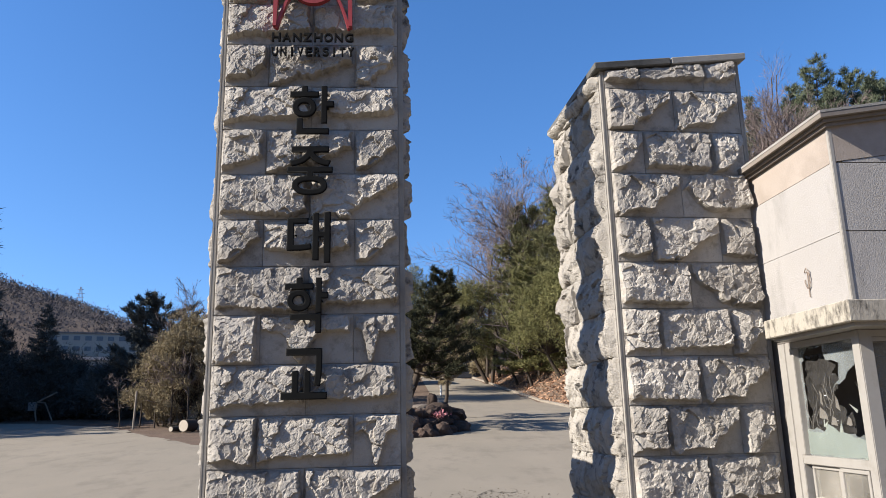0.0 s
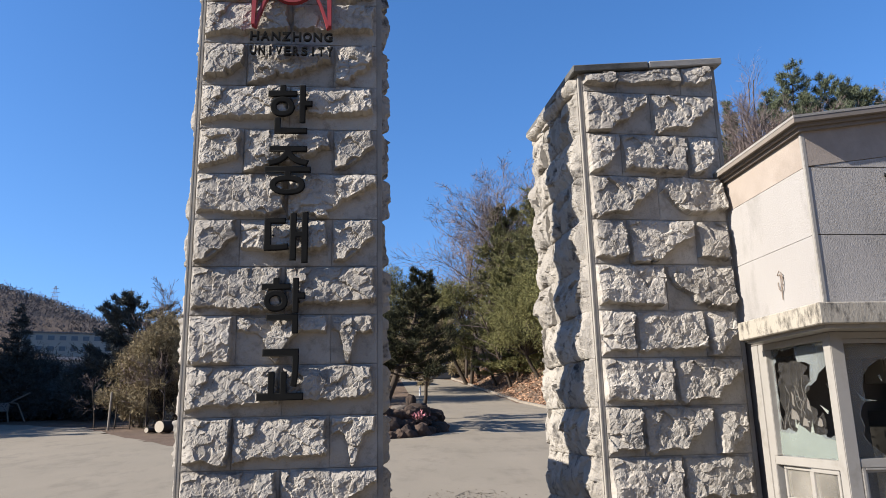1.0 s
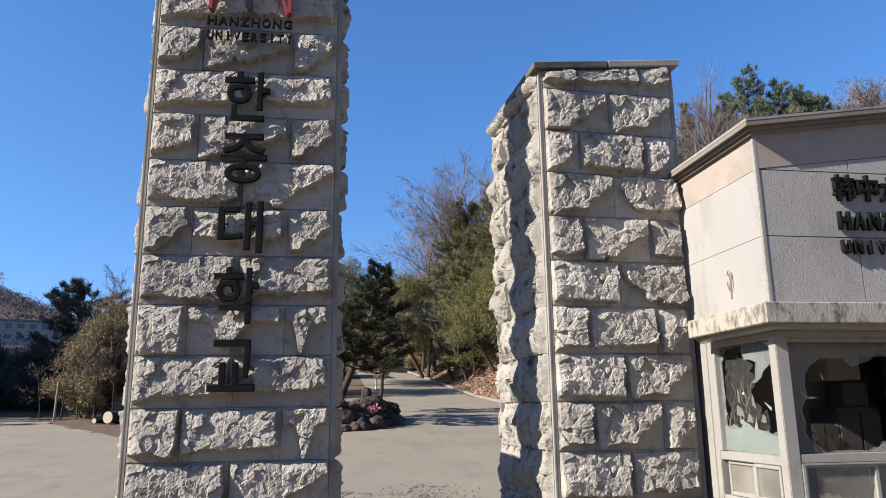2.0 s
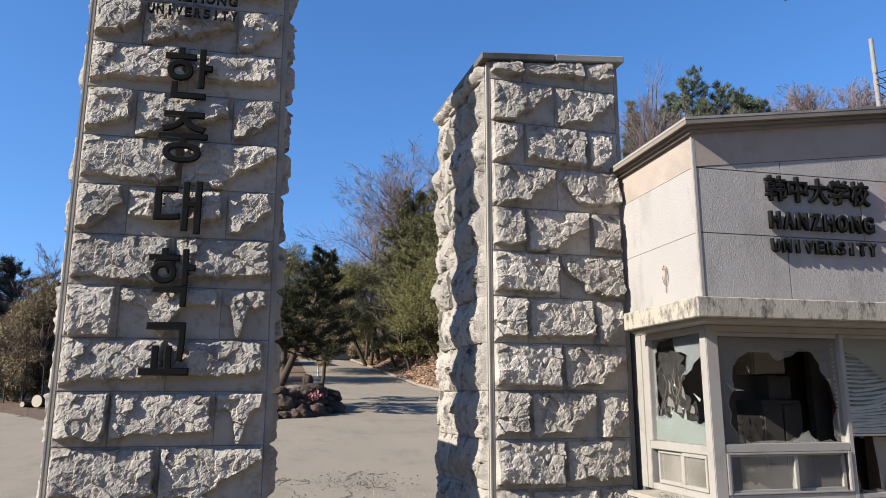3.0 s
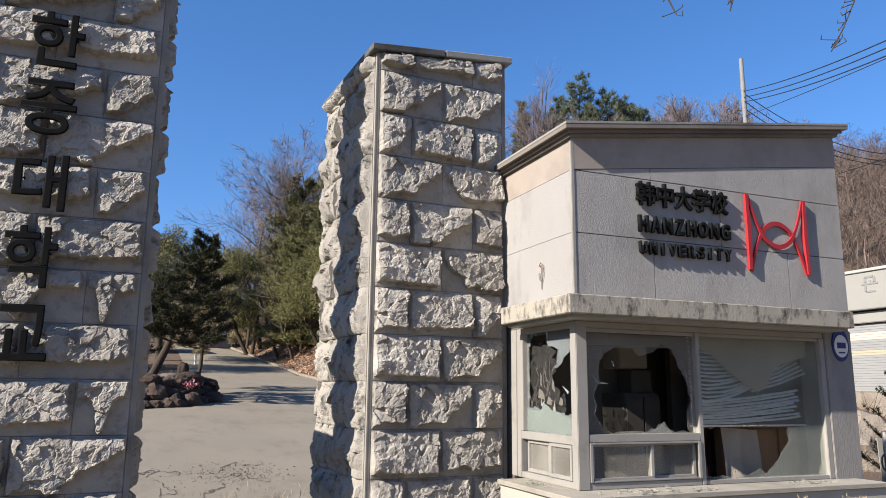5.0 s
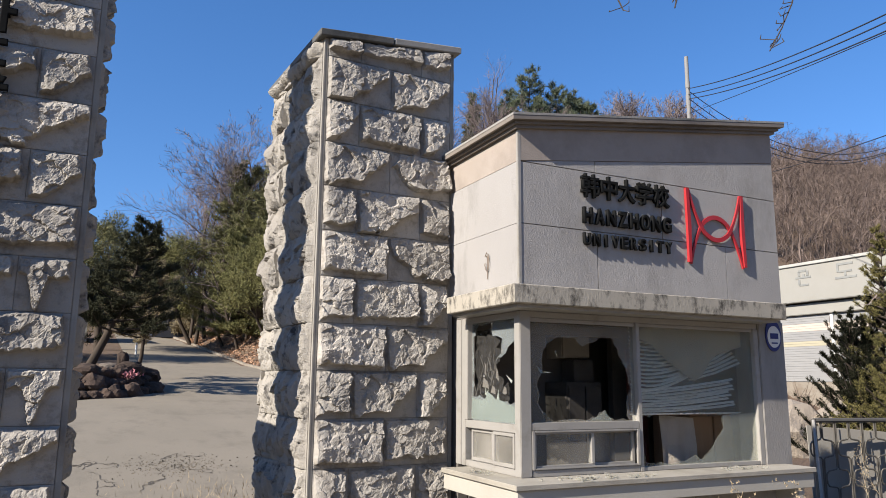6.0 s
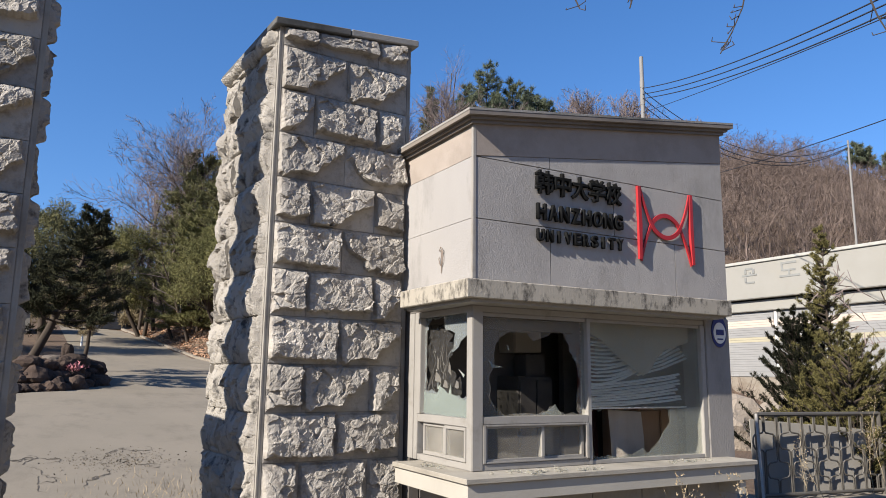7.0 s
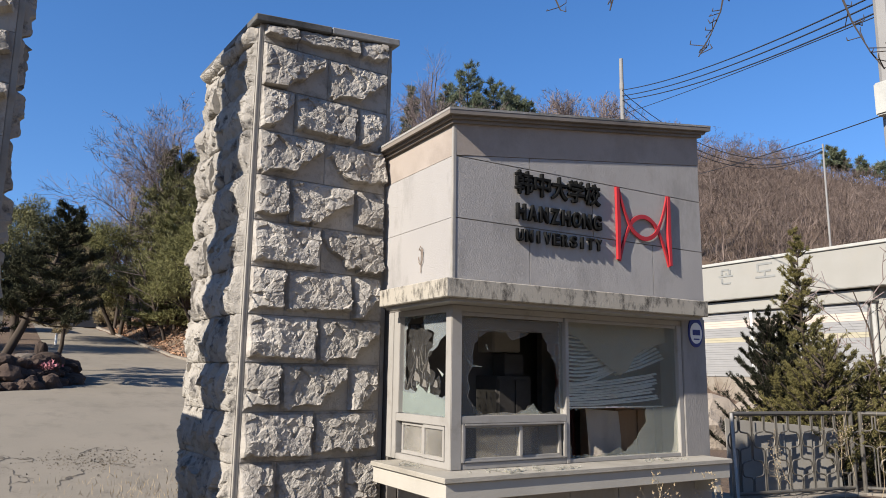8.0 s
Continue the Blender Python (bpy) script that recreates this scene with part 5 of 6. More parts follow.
vv, ff = needles(np.random.default_rng(3).normal(size=(120, 3)) * (0.1, 0.08, 0.05) + np.array((1.5, 23.4, 1.62)), np.tile((0.0, 0, 1.0), (120, 1)), 0.07, 0.05, np.random.default_rng(4), 1.0)
PINK = surf("faded_pink_flower", (0.26, 0.09, 0.1), (0.34, 0.14, 0.15), 5, 0.8, 0, 20)
bm.free()
solid("flower_clump", mesh_fast("flower_clump", vv, ff, PINK), None, "small clump of pink flowers among dark rocks", "flowers", "stuff")
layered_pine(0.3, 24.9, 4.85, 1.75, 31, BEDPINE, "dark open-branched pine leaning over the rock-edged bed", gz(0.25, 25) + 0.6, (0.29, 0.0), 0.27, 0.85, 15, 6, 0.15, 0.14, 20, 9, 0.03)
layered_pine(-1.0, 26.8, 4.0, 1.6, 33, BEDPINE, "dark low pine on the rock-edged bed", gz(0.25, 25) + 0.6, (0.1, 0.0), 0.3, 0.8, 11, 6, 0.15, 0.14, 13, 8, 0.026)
layered_pine(2.1, 30.6, 4.6, 1.5, 34, OLIVE, "brownish open pine behind the rock-edged bed", None, (0.06, 0), 0.35, 0.6, 12, 5, 0.17, 0.13, 12, 9)

# trees along the drive and on the bank
layered_pine(10.2, 54.0, 12.6, 3.7, 41, PINE, "tall dense green conifer on the leafy bank", None, (0.02, 0), 0.16, 0.6, 24, 8, 0.28, 0.12, 15, 12, 0.015, 0.1)
layered_pine(12.6, 50.5, 12.0, 3.6, 42, PINE, "tall dense green conifer on the leafy bank", None, (0.0, 0), 0.16, 0.6, 24, 8, 0.28, 0.12, 13, 11, 0.015, 0.1)
layered_pine(10.0, 50.6, 8.4, 2.6, 48, JUNIPER, "yellow-green feathery conifer on the leafy bank", None, (0.0, 0), 0.08, 0.6, 18, 8, 0.22, 0.16, 16, 12, 0.015, 0.1)
clumped("evergreen_tree", 10.7, 46.6, 6.6, 2.6, 43, JUNIPER, "yellow-green bushy evergreen on the leafy bank", "tree", 0.08, 130, 34000, 0.19, 0.3, 2)
clumped("evergreen_tree", 12.4, 44.0, 6.4, 2.6, 44, JUNIPER, "yellow-green bushy evergreen on the leafy bank", "tree", 0.08, 120, 26000, 0.19, 0.3, 2)
clumped("evergreen_tree", 7.6, 58.5, 8.2, 3.0, 45, JUNIPER, "yellow-green evergreen with dark leaning trunks by the kerb", "tree", 0.28, 90, 22000, 0.24, 0.3, 2, None, 0.17, -0.8)
clumped("evergreen_tree", 5.2, 70.0, 8.6, 2.9, 46, OLIVE, "brownish evergreen beyond the bend of the drive", "tree", 0.3, 90, 20000, 0.28, 0.3, 2)
clumped("pine_tree", 1.0, 52.0, 8.6, 2.9, 47, PINE, "green pine behind the rock-edged bed", "tree", 0.3, 90, 20000, 0.24, 0.3)
clumped("pine_tree", -3.4, 45.0, 7.6, 2.8, 48, BEDPINE, "dark pine behind the rock-edged bed", "tree", 0.2, 90, 18000, 0.22, 0.3)
for k, (x, y, h) in enumerate(((8.6, 60, 17.5), (9.6, 58, 18.5), (10.8, 60.0, 18.5), (7.9, 63.0, 15.5), (13.0, 57.0, 18.0), (11.6, 55.5, 17.0), (14.6, 54.0, 17.0), (9.0, 64.0, 16.0))):
    bare_tree(x, y, h * 0.7, 60 + k, RICH, TWIG, 0.013, least=0.011)
for k, (x, y, h, lx) in enumerate(((9.3, 49.5, 5.6, -0.35), (8.9, 53.0, 5.4, -0.4))):
    bare_tree(x, y, h, 70 + k, PLAIN, TWIG, 0.022, "dark leaning leafless tree on the leafy bank", (lx, 0))

for k, (x, y, h, r) in enumerate(((3.2, 74, 2.2, 1.5), (4.6, 77, 2.6, 1.7), (8.2, 66, 2.0, 1.3), (1.6, 71, 2.4, 1.6))):
    clumped("shrub", x, y, h, r, 75 + k, OLIVE, "low brownish shrub at the end of the drive", "shrub", 0.02, 40, 6000, 0.25, 0.4, 3)

# pines and bare trees on the hill behind the guardhouse
for k, (az, d, el, r, m) in enumerate(((32.69, 47, 24.1, 2.0, HILLPINE), (34.85, 48, 22.7, 2.2, HILLPINE), (36.3, 49, 22.0, 1.9, HILLPINE), (37.75, 49, 21.0, 1.5, HILLPINE), (31.0, 48, 22.6, 1.3, HILLPINE), (33.6, 46, 21.6, 1.9, HILLPINE), (28.2, 47, 22.3, 0.9, HILLPINE), (35.6, 46, 20.6, 1.8, HILLPINE))):
    x, y = spot(az, d)
    layered_pine(x, y, 1.5 + d * math.tan(radians(el)) - gz(x, y), r, 80 + k, m, "green pine with feathery boughs on the wooded hillside", None, (0.01, 0), 0.3, 0.65, 15, 6, 0.28, 0.12, 11, 8, 0.012, 0.3)
for k, (az, d, el, r) in enumerate(((59.6, 74, 16.1, 0.75), (60.25, 75, 15.5, 0.7), (61.5, 76, 14.8, 0.8), (62.7, 77, 14.2, 0.9))):
    x, y = spot(az, d)
    layered_pine(x, y, max(3.0, 1.5 + d * math.tan(radians(el)) - gz(x, y)), r, 90 + k, HILLPINE, "small dark pine on the hill crest", None, (0.02, 0), 0.45, 0.5, 6, 5, 0.3, 0.16, 9, 5)
for k, (az, d, el) in enumerate(((29.98, 44, 26.0), (28.7, 45, 23.0), (31.6, 44, 21.5))):
    x, y = spot(az, d)
    bare_tree(x, y, 1.5 + d * math.tan(radians(el)) - gz(x, y), 100 + k, SPIRE, TWIG, 0.009, "slender leafless birch on the wooded hillside", least=0.005)
tops = [(24.4 + 0.62 * i, 41 + 3.5 * ((i * 7) % 5) / 4, 20.6 + 0.8 * math.sin(i * 2.1)) for i in range(15)]
tops += [(38.6 + 0.66 * i, 46 + 4 * ((i * 3) % 5) / 4, 21.0 - 0.06 * i * i ** 0.4 + 0.6 * math.sin(i * 1.7)) for i in range(15)]
for k, (az, d, el) in enumerate(tops):
    x, y = spot(az, d)
    bare_tree(x, y, (1.5 + d * math.tan(radians(el)) - gz(x, y)) / 1.1, 120 + k, BRUSH, TWIG, 0.012, "leafless tree with a haze of fine twigs on the hillside", least=0.009)

rng = np.random.default_rng(8)
shapes = []
for k in range(7):
    segs = []
    grow(rng, (0, 0, -0.2), (0, 0, 1), 1.0, 0.013, 0, SMALL, segs)
    shapes.append(sticks(segs, 0.009, 0.0024))
V, Fc, base = [], [], 0
n = 0
while n < 1750:
    az, d = rng.uniform(4, 72), rng.uniform(30, 92)
    x, y = spot(az, d)
    off = x - float(kerb_line(y))
    q = x * math.sin(radians(50)) + y * math.cos(radians(50))
    if off < 4 or q < 29 or (18 < x < 29.5 and 4 < y < 24):
        continue
    v, f = shapes[rng.integers(0, 7)]
    s, a = rng.uniform(1.9, 3.7) * (1 - 0.3 * float(fade(54, 66, az))), rng.uniform(0, math.tau)
    c, sn = math.cos(a), math.sin(a)
    V.append(np.stack([v[:, 0] * c - v[:, 1] * sn, v[:, 0] * sn + v[:, 1] * c, v[:, 2]], 1) * (s * 1.15, s * 1.15, s) + (x, y, gz(x, y)))
    Fc.append(f + base)
    base += len(v)
    n += 1
tagged(new("woodland", mesh_fast("woodland", np.concatenate(V), np.concatenate(Fc), TWIG_WARM)), "leafless brown woodland covering the hillside", "woodland", "", "stuff")

# dry undergrowth on the hill and the bank
pts = []
while len(pts) < 60000:
    az, d = rng.uniform(4, 70), rng.uniform(24, 80)
    x, y = spot(az, d)
    if x - float(kerb_line(y)) > 3.0 and not (20 < x < 29 and 4 < y < 24) and y > 10:
        pts.append((x, y))
P = np.array(pts)
P = np.column_stack([P, ground_z(P[:, 0], P[:, 1])])
far_off = fade(3, 9, P[:, 0] - kerb_line(P[:, 1]))[:, None]
v, f = needles(P, np.tile((0.0, 0, 0.9), (len(P), 1)), 0.3 + 0.75 * far_off, 0.035, rng, 0.5)
tagged(new("undergrowth", mesh_fast("undergrowth", v, f, TWIG_WARM)), "dry brown undergrowth and twigs on the slope", "undergrowth", "", "stuff")

# fallen leaves on the bank
LEAF = surf("fallen_leaf", (0.27, 0.15, 0.085), (0.38, 0.23, 0.14), 1.5, 0.9, 0, 10, island=0.35)
P = np.column_stack([rng.uniform(0.1, 4.5, 16000), rng.uniform(24, 63, 16000), np.zeros(16000)])
P[:, 0] += kerb_line(P[:, 1])
P[:, 2] = ground_z(P[:, 0], P[:, 1]) + 0.03
v, f = needles(P, rng.normal(size=P.shape) * (1, 1, 0.25), 0.16, 0.1, rng, 0.2)
tagged(new("fallen_leaves", mesh_fast("fallen_leaves", v, f, LEAF)), "russet fallen leaves covering the bank", "leaves", "", "stuff")

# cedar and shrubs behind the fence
for az, d, h, r, seed, m, low, power, lift, label in ((57.1, 13.2, 3.95, 0.76, 151, CEDAR, 0.04, 1.0, 0.5, "young cedar with olive green sprays behind the metal fence"), (55.0, 13.3, 2.6, 0.82, 152, SHADED_JUNIPER, 0.03, 0.75, 0.75, "low juniper coloured near black for shade beside the young cedar"),
                                                       (56.1, 13.5, 2.9, 0.8, 155, SHADED_JUNIPER, 0.03, 0.8, 0.7, "low juniper coloured near black for shade beside the young cedar"), (58.2, 12.3, 1.95, 0.85, 153, CEDAR, 0.03, 0.55, 0.7, "low olive juniper beside the young cedar"), (61.2, 13.0, 1.8, 0.7, 156, CEDAR, 0.03, 0.6, 0.7, "low olive juniper beside the young cedar")):
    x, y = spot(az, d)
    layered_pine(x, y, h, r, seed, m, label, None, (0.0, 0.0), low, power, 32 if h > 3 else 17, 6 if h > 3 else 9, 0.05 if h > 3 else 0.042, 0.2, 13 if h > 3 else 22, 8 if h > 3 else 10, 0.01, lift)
x, y = spot(61.5, 12.8)
bare_tree(x, y, 3.0, 154, PLAIN, TWIG, 0.01, "thin leafless sapling behind the metal fence")

x, y = spot(51.6, 17.2)
for k in range(4):
    boulder(x + 0.9 * k - 0.6, y - 0.5 * k, gz(x, y) + 0.2, 1.0, 0.8, 0.75 - 0.08 * k, 94 + k, DIRT, "mound of pale sandy earth behind the fence", "dirt_mound")

# left edge of the yard
SHADY = "dark evergreen in shade at the edge of the yard"
for k, (az, d, h, r, m) in enumerate(((-24.5, 40, 5.4, 1.6, SPRUCE), (-27.3, 41, 4.6, 1.8, SPRUCE), (-29.5, 40, 4.7, 1.9, SPRUCE), (-32, 41, 5.8, 1.8, SPRUCE), (-23.0, 41, 2.6, 1.3, SPRUCE), (-19.9, 41, 3.2, 1.4, SPRUCE))):
    x, y = spot(az, d, (0.1, 0.1))
    conifer(x, y, h, r, 160 + k, m, 0.2, 9000, 0.05, 0.8, 0.0, SHADY)
for k, (az, d, h, r) in enumerate(((-28.5, 40, 2.6, 1.7), (-26, 41, 2.9, 1.8), (-23.5, 41, 3.0, 1.8), (-21.4, 40, 1.7, 1.5), (-19.6, 38, 2.8, 1.5), (-31, 41, 3.0, 1.9), (-33.5, 41, 3.2, 1.9))):
    x, y = spot(az, d, (0.1, 0.1))
    clumped("shrub", x, y, h, r, 170 + k, SPRUCE, "dark tangled shrub at the edge of the yard", "shrub", 0.0, 70, 15000, 0.2, 0.42, 3)
x, y = spot(-17.7, 36, (0.1, 0.1))
layered_pine(x, y, 5.4, 2.0, 180, SPRUCE, "dark flat-crowned pine at the edge of the yard", None, (0.03, 0.0), 0.35, 0.45, 11, 6, 0.2, 0.16, 20, 9, 0.02, 0.25)
x, y = spot(-16.7, 31.6, (0.1, 0.1))
clumped("shrub", x, y, 3.2, 1.2, 182, OLIVE, "olive brown shrub tangled with bare twigs at the yard edge", "shrub", 0.0, 60, 15000, 0.12, 0.3, 4)
x, y = spot(-15.1, 31, (0.1, 0.1))
clumped("shrub", x, y, 4.6, 1.35, 181, OLIVE, "large olive brown shrub at the edge of the yard", "shrub", 0.0, 130, 32000, 0.13, 0.3, 3)
for k, (az, d, h, m) in enumerate(((-14.3, 33, 5.3, TWIG), (-18.3, 31.5, 2.6, TWIG), (-19.6, 32, 2.0, TWIG), (-17.3, 30.6, 2.4, TWIG), (-16.2, 29.8, 2.6, TWIG), (-15.2, 29.6, 3.0, TWIG))):
    x, y = spot(az, d, (0.1, 0.1))
    bare_tree(x, y, h, 190 + k, RICH if k == 0 else PLAIN, m, 0.012, "leafless tree with thin arching twigs at the yard edge")
# unseen conifers added to the left, only to throw shade on the yard edge
for k in range(28):
    x, y = -22.3 - 2.3 * (k % 4) - 0.5 * (k // 4 % 2), 30.0 + 1.7 * (k // 4) + 0.7 * (k % 2)
    conifer(x, y, 12.5 + 1.5 * (k % 3), 2.6, 200 + k, SPRUCE, 0.5, 2600, 0.04, 0.7, 0.0, "tall dark conifer added out of view to shade the edge of the yard")
for k in range(5):
    conifer(-22.4 - 0.3 * (k % 2), 24.5 + 1.3 * k, 8.2, 2.0, 230 + k, SPRUCE, 0.5, 2600, 0.04, 0.7, 0.0, "tall dark conifer added out of view to shade the edge of the yard")


# unseen row added in the west to cut sky light on the pillar sides
for k in range(32):
    x, y = -20.8 - 2.9 * (k % 2), -24 + 1.3 * k
    conifer(x, y, (5.6 if y < 6 else 4.8) + 0.5 * (k % 3), 2.6, 240 + k, SPRUCE, 0.6, 1500, 0.04, 0.6, 0.0, "tall dark conifer added out of view to block low sky light")


def log_round(x, y, r, length, turn, seed):
    z = gz(x, y) + r
    ob = thing("log", (x, y, z - r), "sawn log round with a pale cut face on bare earth", "log", "sawn logs")
    d = Vector((math.sin(turn), -math.cos(turn), 0))
    a = Vector((x, y, z))
    rim = [a + d * length * t for t in (0, 0.2, 0.8, 1)]
    part("bark", tube(rim, r, 18), BARK, ob)
    part("cut_face", tube([rim[-1], rim[-1] + d * 0.006], r * 0.93, 18), WOODEND, ob, "pale cut wood")


for x, y, r, a in ((-7.0, 27.2, 0.21, -0.45), (-6.6, 27.6, 0.11, -0.5), (-7.5, 27.4, 0.09, -0.4)):
    log_round(x, y, r, 0.5, a, 1)
sx, sy = -16.3, 35.4
z = gz(sx, sy)
post = thing("fallen_sign", (sx, sy, z), "bent white sign frame leaning at the yard edge", "sign")
# white sign parts coloured grey, to stand for the shade on them
part("plate", cuboid(sx - 0.28, sx + 0.06, sy - 0.02, sy + 0.02, z + 0.48, z + 0.86, 0.005), POLE, post)
part("leg", tube([(sx + 0.14, sy, z - 0.03), (sx + 0.05, sy, z + 0.4), (sx + 0.08, sy, z + 0.8)], 0.035), KERB, post)
part("leg", tube([(sx + 0.85, sy, z - 0.03), (sx + 0.6, sy, z + 0.5), (sx + 0.45, sy, z + 0.82), (sx + 0.1, sy, z + 0.86)], 0.03), KERB, post)
part("arm", tube([(sx + 0.12, sy, z + 0.86), (sx + 0.95, sy, z + 1.28)], 0.035), KERB, post)
x, y = spot(-18.7, 30.5, (0.1, 0.1))
solid("marker_post", tube([(x, y, gz(x, y) - 0.1), (x + 0.05, y, gz(x, y) + 1.4)], 0.04), KERB, "thin grey post at the edge of the yard", "post")

# far hills: spiky leafless wood on the ridges
V, Fc, base = [], [], 0
pts = []
while len(pts) < 11000:
    az, d = rng.uniform(-50, 25), rng.uniform(130, 420)
    pts.append(spot(az, d))
P = np.array(pts)
P = np.column_stack([P, ground_z(P[:, 0], P[:, 1])])
P = np.repeat(P, 15, axis=0)
v, f = needles(P + rng.normal(size=P.shape) * (2.6, 2.6, 0.3), np.tile((0.0, 0, 1.0), (len(P), 1)), 0.9, 0.34, rng, 0.8)
tagged(new("far_woodland", mesh_fast("far_woodland", v, f, FARHILL)), "hazy leafless woodland on the far ridge", "woodland", "", "stuff")


# lattice mast on the ridge
x, y = spot(-22.8, 400)
z = gz(x, y) - 1
mast = thing("lattice_mast", (x, y, z), "thin grey lattice power mast on the far ridge", "mast")
tip = 1.5 + 400 * math.tan(radians(9.57))
for sx, sy in ((-1, -1), (1, -1), (1, 1), (-1, 1)):
    part("leg", tube([(x + 1.6 * sx, y + 1.6 * sy, z), (x + 0.25 * sx, y + 0.25 * sy, tip)], 0.1, 5), POLE, mast)
for q, w in ((0.6, 1.7), (0.75, 2.1), (0.9, 1.5)):
    part("cross_arm", tube([(x - w, y, z + (tip - z) * q), (x + w, y, z + (tip - z) * q)], 0.1, 5), POLE, mast)


# ---- buildings beyond ----
def block_building(name, cx, cy, w, d, h, turn, floors, bays, label, wall, z=None, roof=CAPSTONE):
    z = gz(cx, cy) - 0.5 if z is None else z
    ob = thing(name, (cx, cy, z), label, "building")
    m = pose(cx, cy, z, 0, 0, turn)

    def put(nm, bm, mat, parent=ob):
        bm.transform(m)
        return part(nm, bm, mat, parent)

    put("wall", cuboid(-w / 2, w / 2, -d / 2, d / 2, 0, h), wall)
    put("roof", cuboid(-w / 2 - 0.3, w / 2 + 0.3, -d / 2 - 0.3, d / 2 + 0.3, h, h + 0.35), roof)
    for fl in range(floors):
        for b in range(bays):
            x0 = -w / 2 + w * (b + 0.18) / bays
            x1, z0 = x0 + w * 0.64 / bays, 0.5 + (h - 0.5) * (fl + 0.3) / floors
            z1 = z0 + (h - 0.5) * 0.5 / floors
            win = put("window", cuboid(x0, x1, -d / 2 - 0.06, -d / 2 + 0.02, z0, z1), FRAME)
            put("pane", cuboid(x0 + 0.1, x1 - 0.1, -d / 2 - 0.08, -d / 2 - 0.05, z0 + 0.1, z1 - 0.1), DARKPANE, win)
    return ob


x, y = spot(-21.3, 215, (0.1, 0.1))
block_building("school_building", x, y, 24, 9, 8.5, 21, 3, 9, "long white three-storey building among far trees", SHOPWHITE, 1.5 + 215 * math.tan(radians(6.2)) - 8.5)
x, y = spot(-21.8, 95, (0.1, 0.1))
block_building("cottage", x, y, 4.5, 4, 2.6, 20, 1, 2, "small pale cottage with a tiled roof among trees", SHOPWHITE, 1.5 + 95 * math.tan(radians(4.6)) - 2.9, SHUTTER_P)
block_building("shed", 6.7, 67.5, 3.0, 3, 2.5, 0, 1, 2, "dark blue-grey shed at the end of the drive", DARKSHED, gz(6.7, 67.5) - 0.1, DARKSHED)
block_building("hut", -2.2, 60.0, 5, 4, 2.6, 0, 1, 3, "low white hut behind the pines", SHOPWHITE, gz(-2.2, 60) - 0.1)
bollard = solid("bollard", tube([(3.1, 49.0, gz(3.1, 49) - 0.1), (3.1, 49.0, gz(3.1, 49) + 1.1)], 0.07), WHITE, "slim white post beside the drive", "bollard")


DULL_GREY = surf("faded_sign_grey", (0.16, 0.16, 0.15), (0.22, 0.22, 0.2), 3, 0.8, 0.1, 40)


def shop():
    """A single-storey shop range with a deep blank fascia over roller shutters; its front faces -x."""
    X0, Y0, Y1, Z0, Z1, ZT = 22.4, 6.0, 19.2, 1.35, 4.28, 5.52
    ob = thing("shop_building", (X0 + 3, 13, Z0), "low cream shop range with a blank fascia and roller shutters", "building")
    part("wall", cuboid(X0 + 0.25, X0 + 6, Y0, Y1, Z0 - 1, Z1), SHOPWHITE, ob)
    part("fascia", cuboid(X0 - 0.3, X0 + 6, Y0, Y1, Z1, ZT, 0.02), SHOPWHITE, ob)
    part("fascia_cap", cuboid(X0 - 0.36, X0 + 6.05, Y0 - 0.06, Y1 + 0.06, ZT, ZT + 0.1, 0.01), GREYPAINT, ob)
    part("plinth", cuboid(X0 - 0.1, X0 + 0.25, Y0, Y1, Z0 - 1, Z0 + 0.25), KERB, ob)
    part("shutter_box", cuboid(X0 - 0.1, X0 + 0.24, 12.1, Y1 - 0.1, Z1 - 0.42, Z1 - 0.05, 0.02), SHOPWHITE, ob)
    part("downpipe", tube([(X0 + 0.1, 12.2, Z0 - 0.5), (X0 + 0.1, 12.2, Z1)], 0.07, 10), GREYPAINT, ob)
    for y, y1 in ((12.34, 16.28), (16.42, Y1 - 0.3)):
        sh = part("shutter", cuboid(X0 + 0.06, X0 + 0.24, y, y1, Z0 + 0.25, Z1 - 0.43), SHUTTER, ob)
        n = 26
        for i in range(n):
            za = Z0 + 0.27 + (Z1 - 0.46 - Z0 - 0.27) * i / n
            zb = za + (Z1 - Z0 - 0.73) / n * 0.93
            part("slat", cuboid(X0 + 0.03, X0 + 0.058, y + 0.02, y1 - 0.02, za, zb), SHUTTER_Y if i in (14, 15) else SHUTTER_P if 20 <= i <= 22 else SHUTTER, sh)
        part("post", cuboid(X0, X0 + 0.24, y1 + 0.01, y1 + 0.12, Z0 + 0.25, Z1 - 0.43, 0.01), WHITE, ob)
    # ghost of removed sign letters, as plain bars
    for a, b, c, d in ((16.9, 17.2, 5.3, 5.37), (17.15, 17.24, 5.16, 5.32), (16.82, 16.91, 5.16, 5.32), (16.74, 17.34, 5.08, 5.14), (16.98, 17.06, 5.14, 5.22),
                       (17.16, 17.24, 4.86, 5.04), (16.84, 17.2, 4.82, 4.88), (15.2, 15.78, 5.34, 5.41), (15.7, 15.78, 5.12, 5.34), (15.25, 15.7, 5.1, 5.16), (15.45, 15.52, 4.98, 5.1), (15.1, 15.85, 4.9, 4.97)):
        part("sign_bar", cuboid(X0 - 0.315, X0 - 0.3005, a, b, c, d), DULL_GREY, ob)
    return ob


shop()


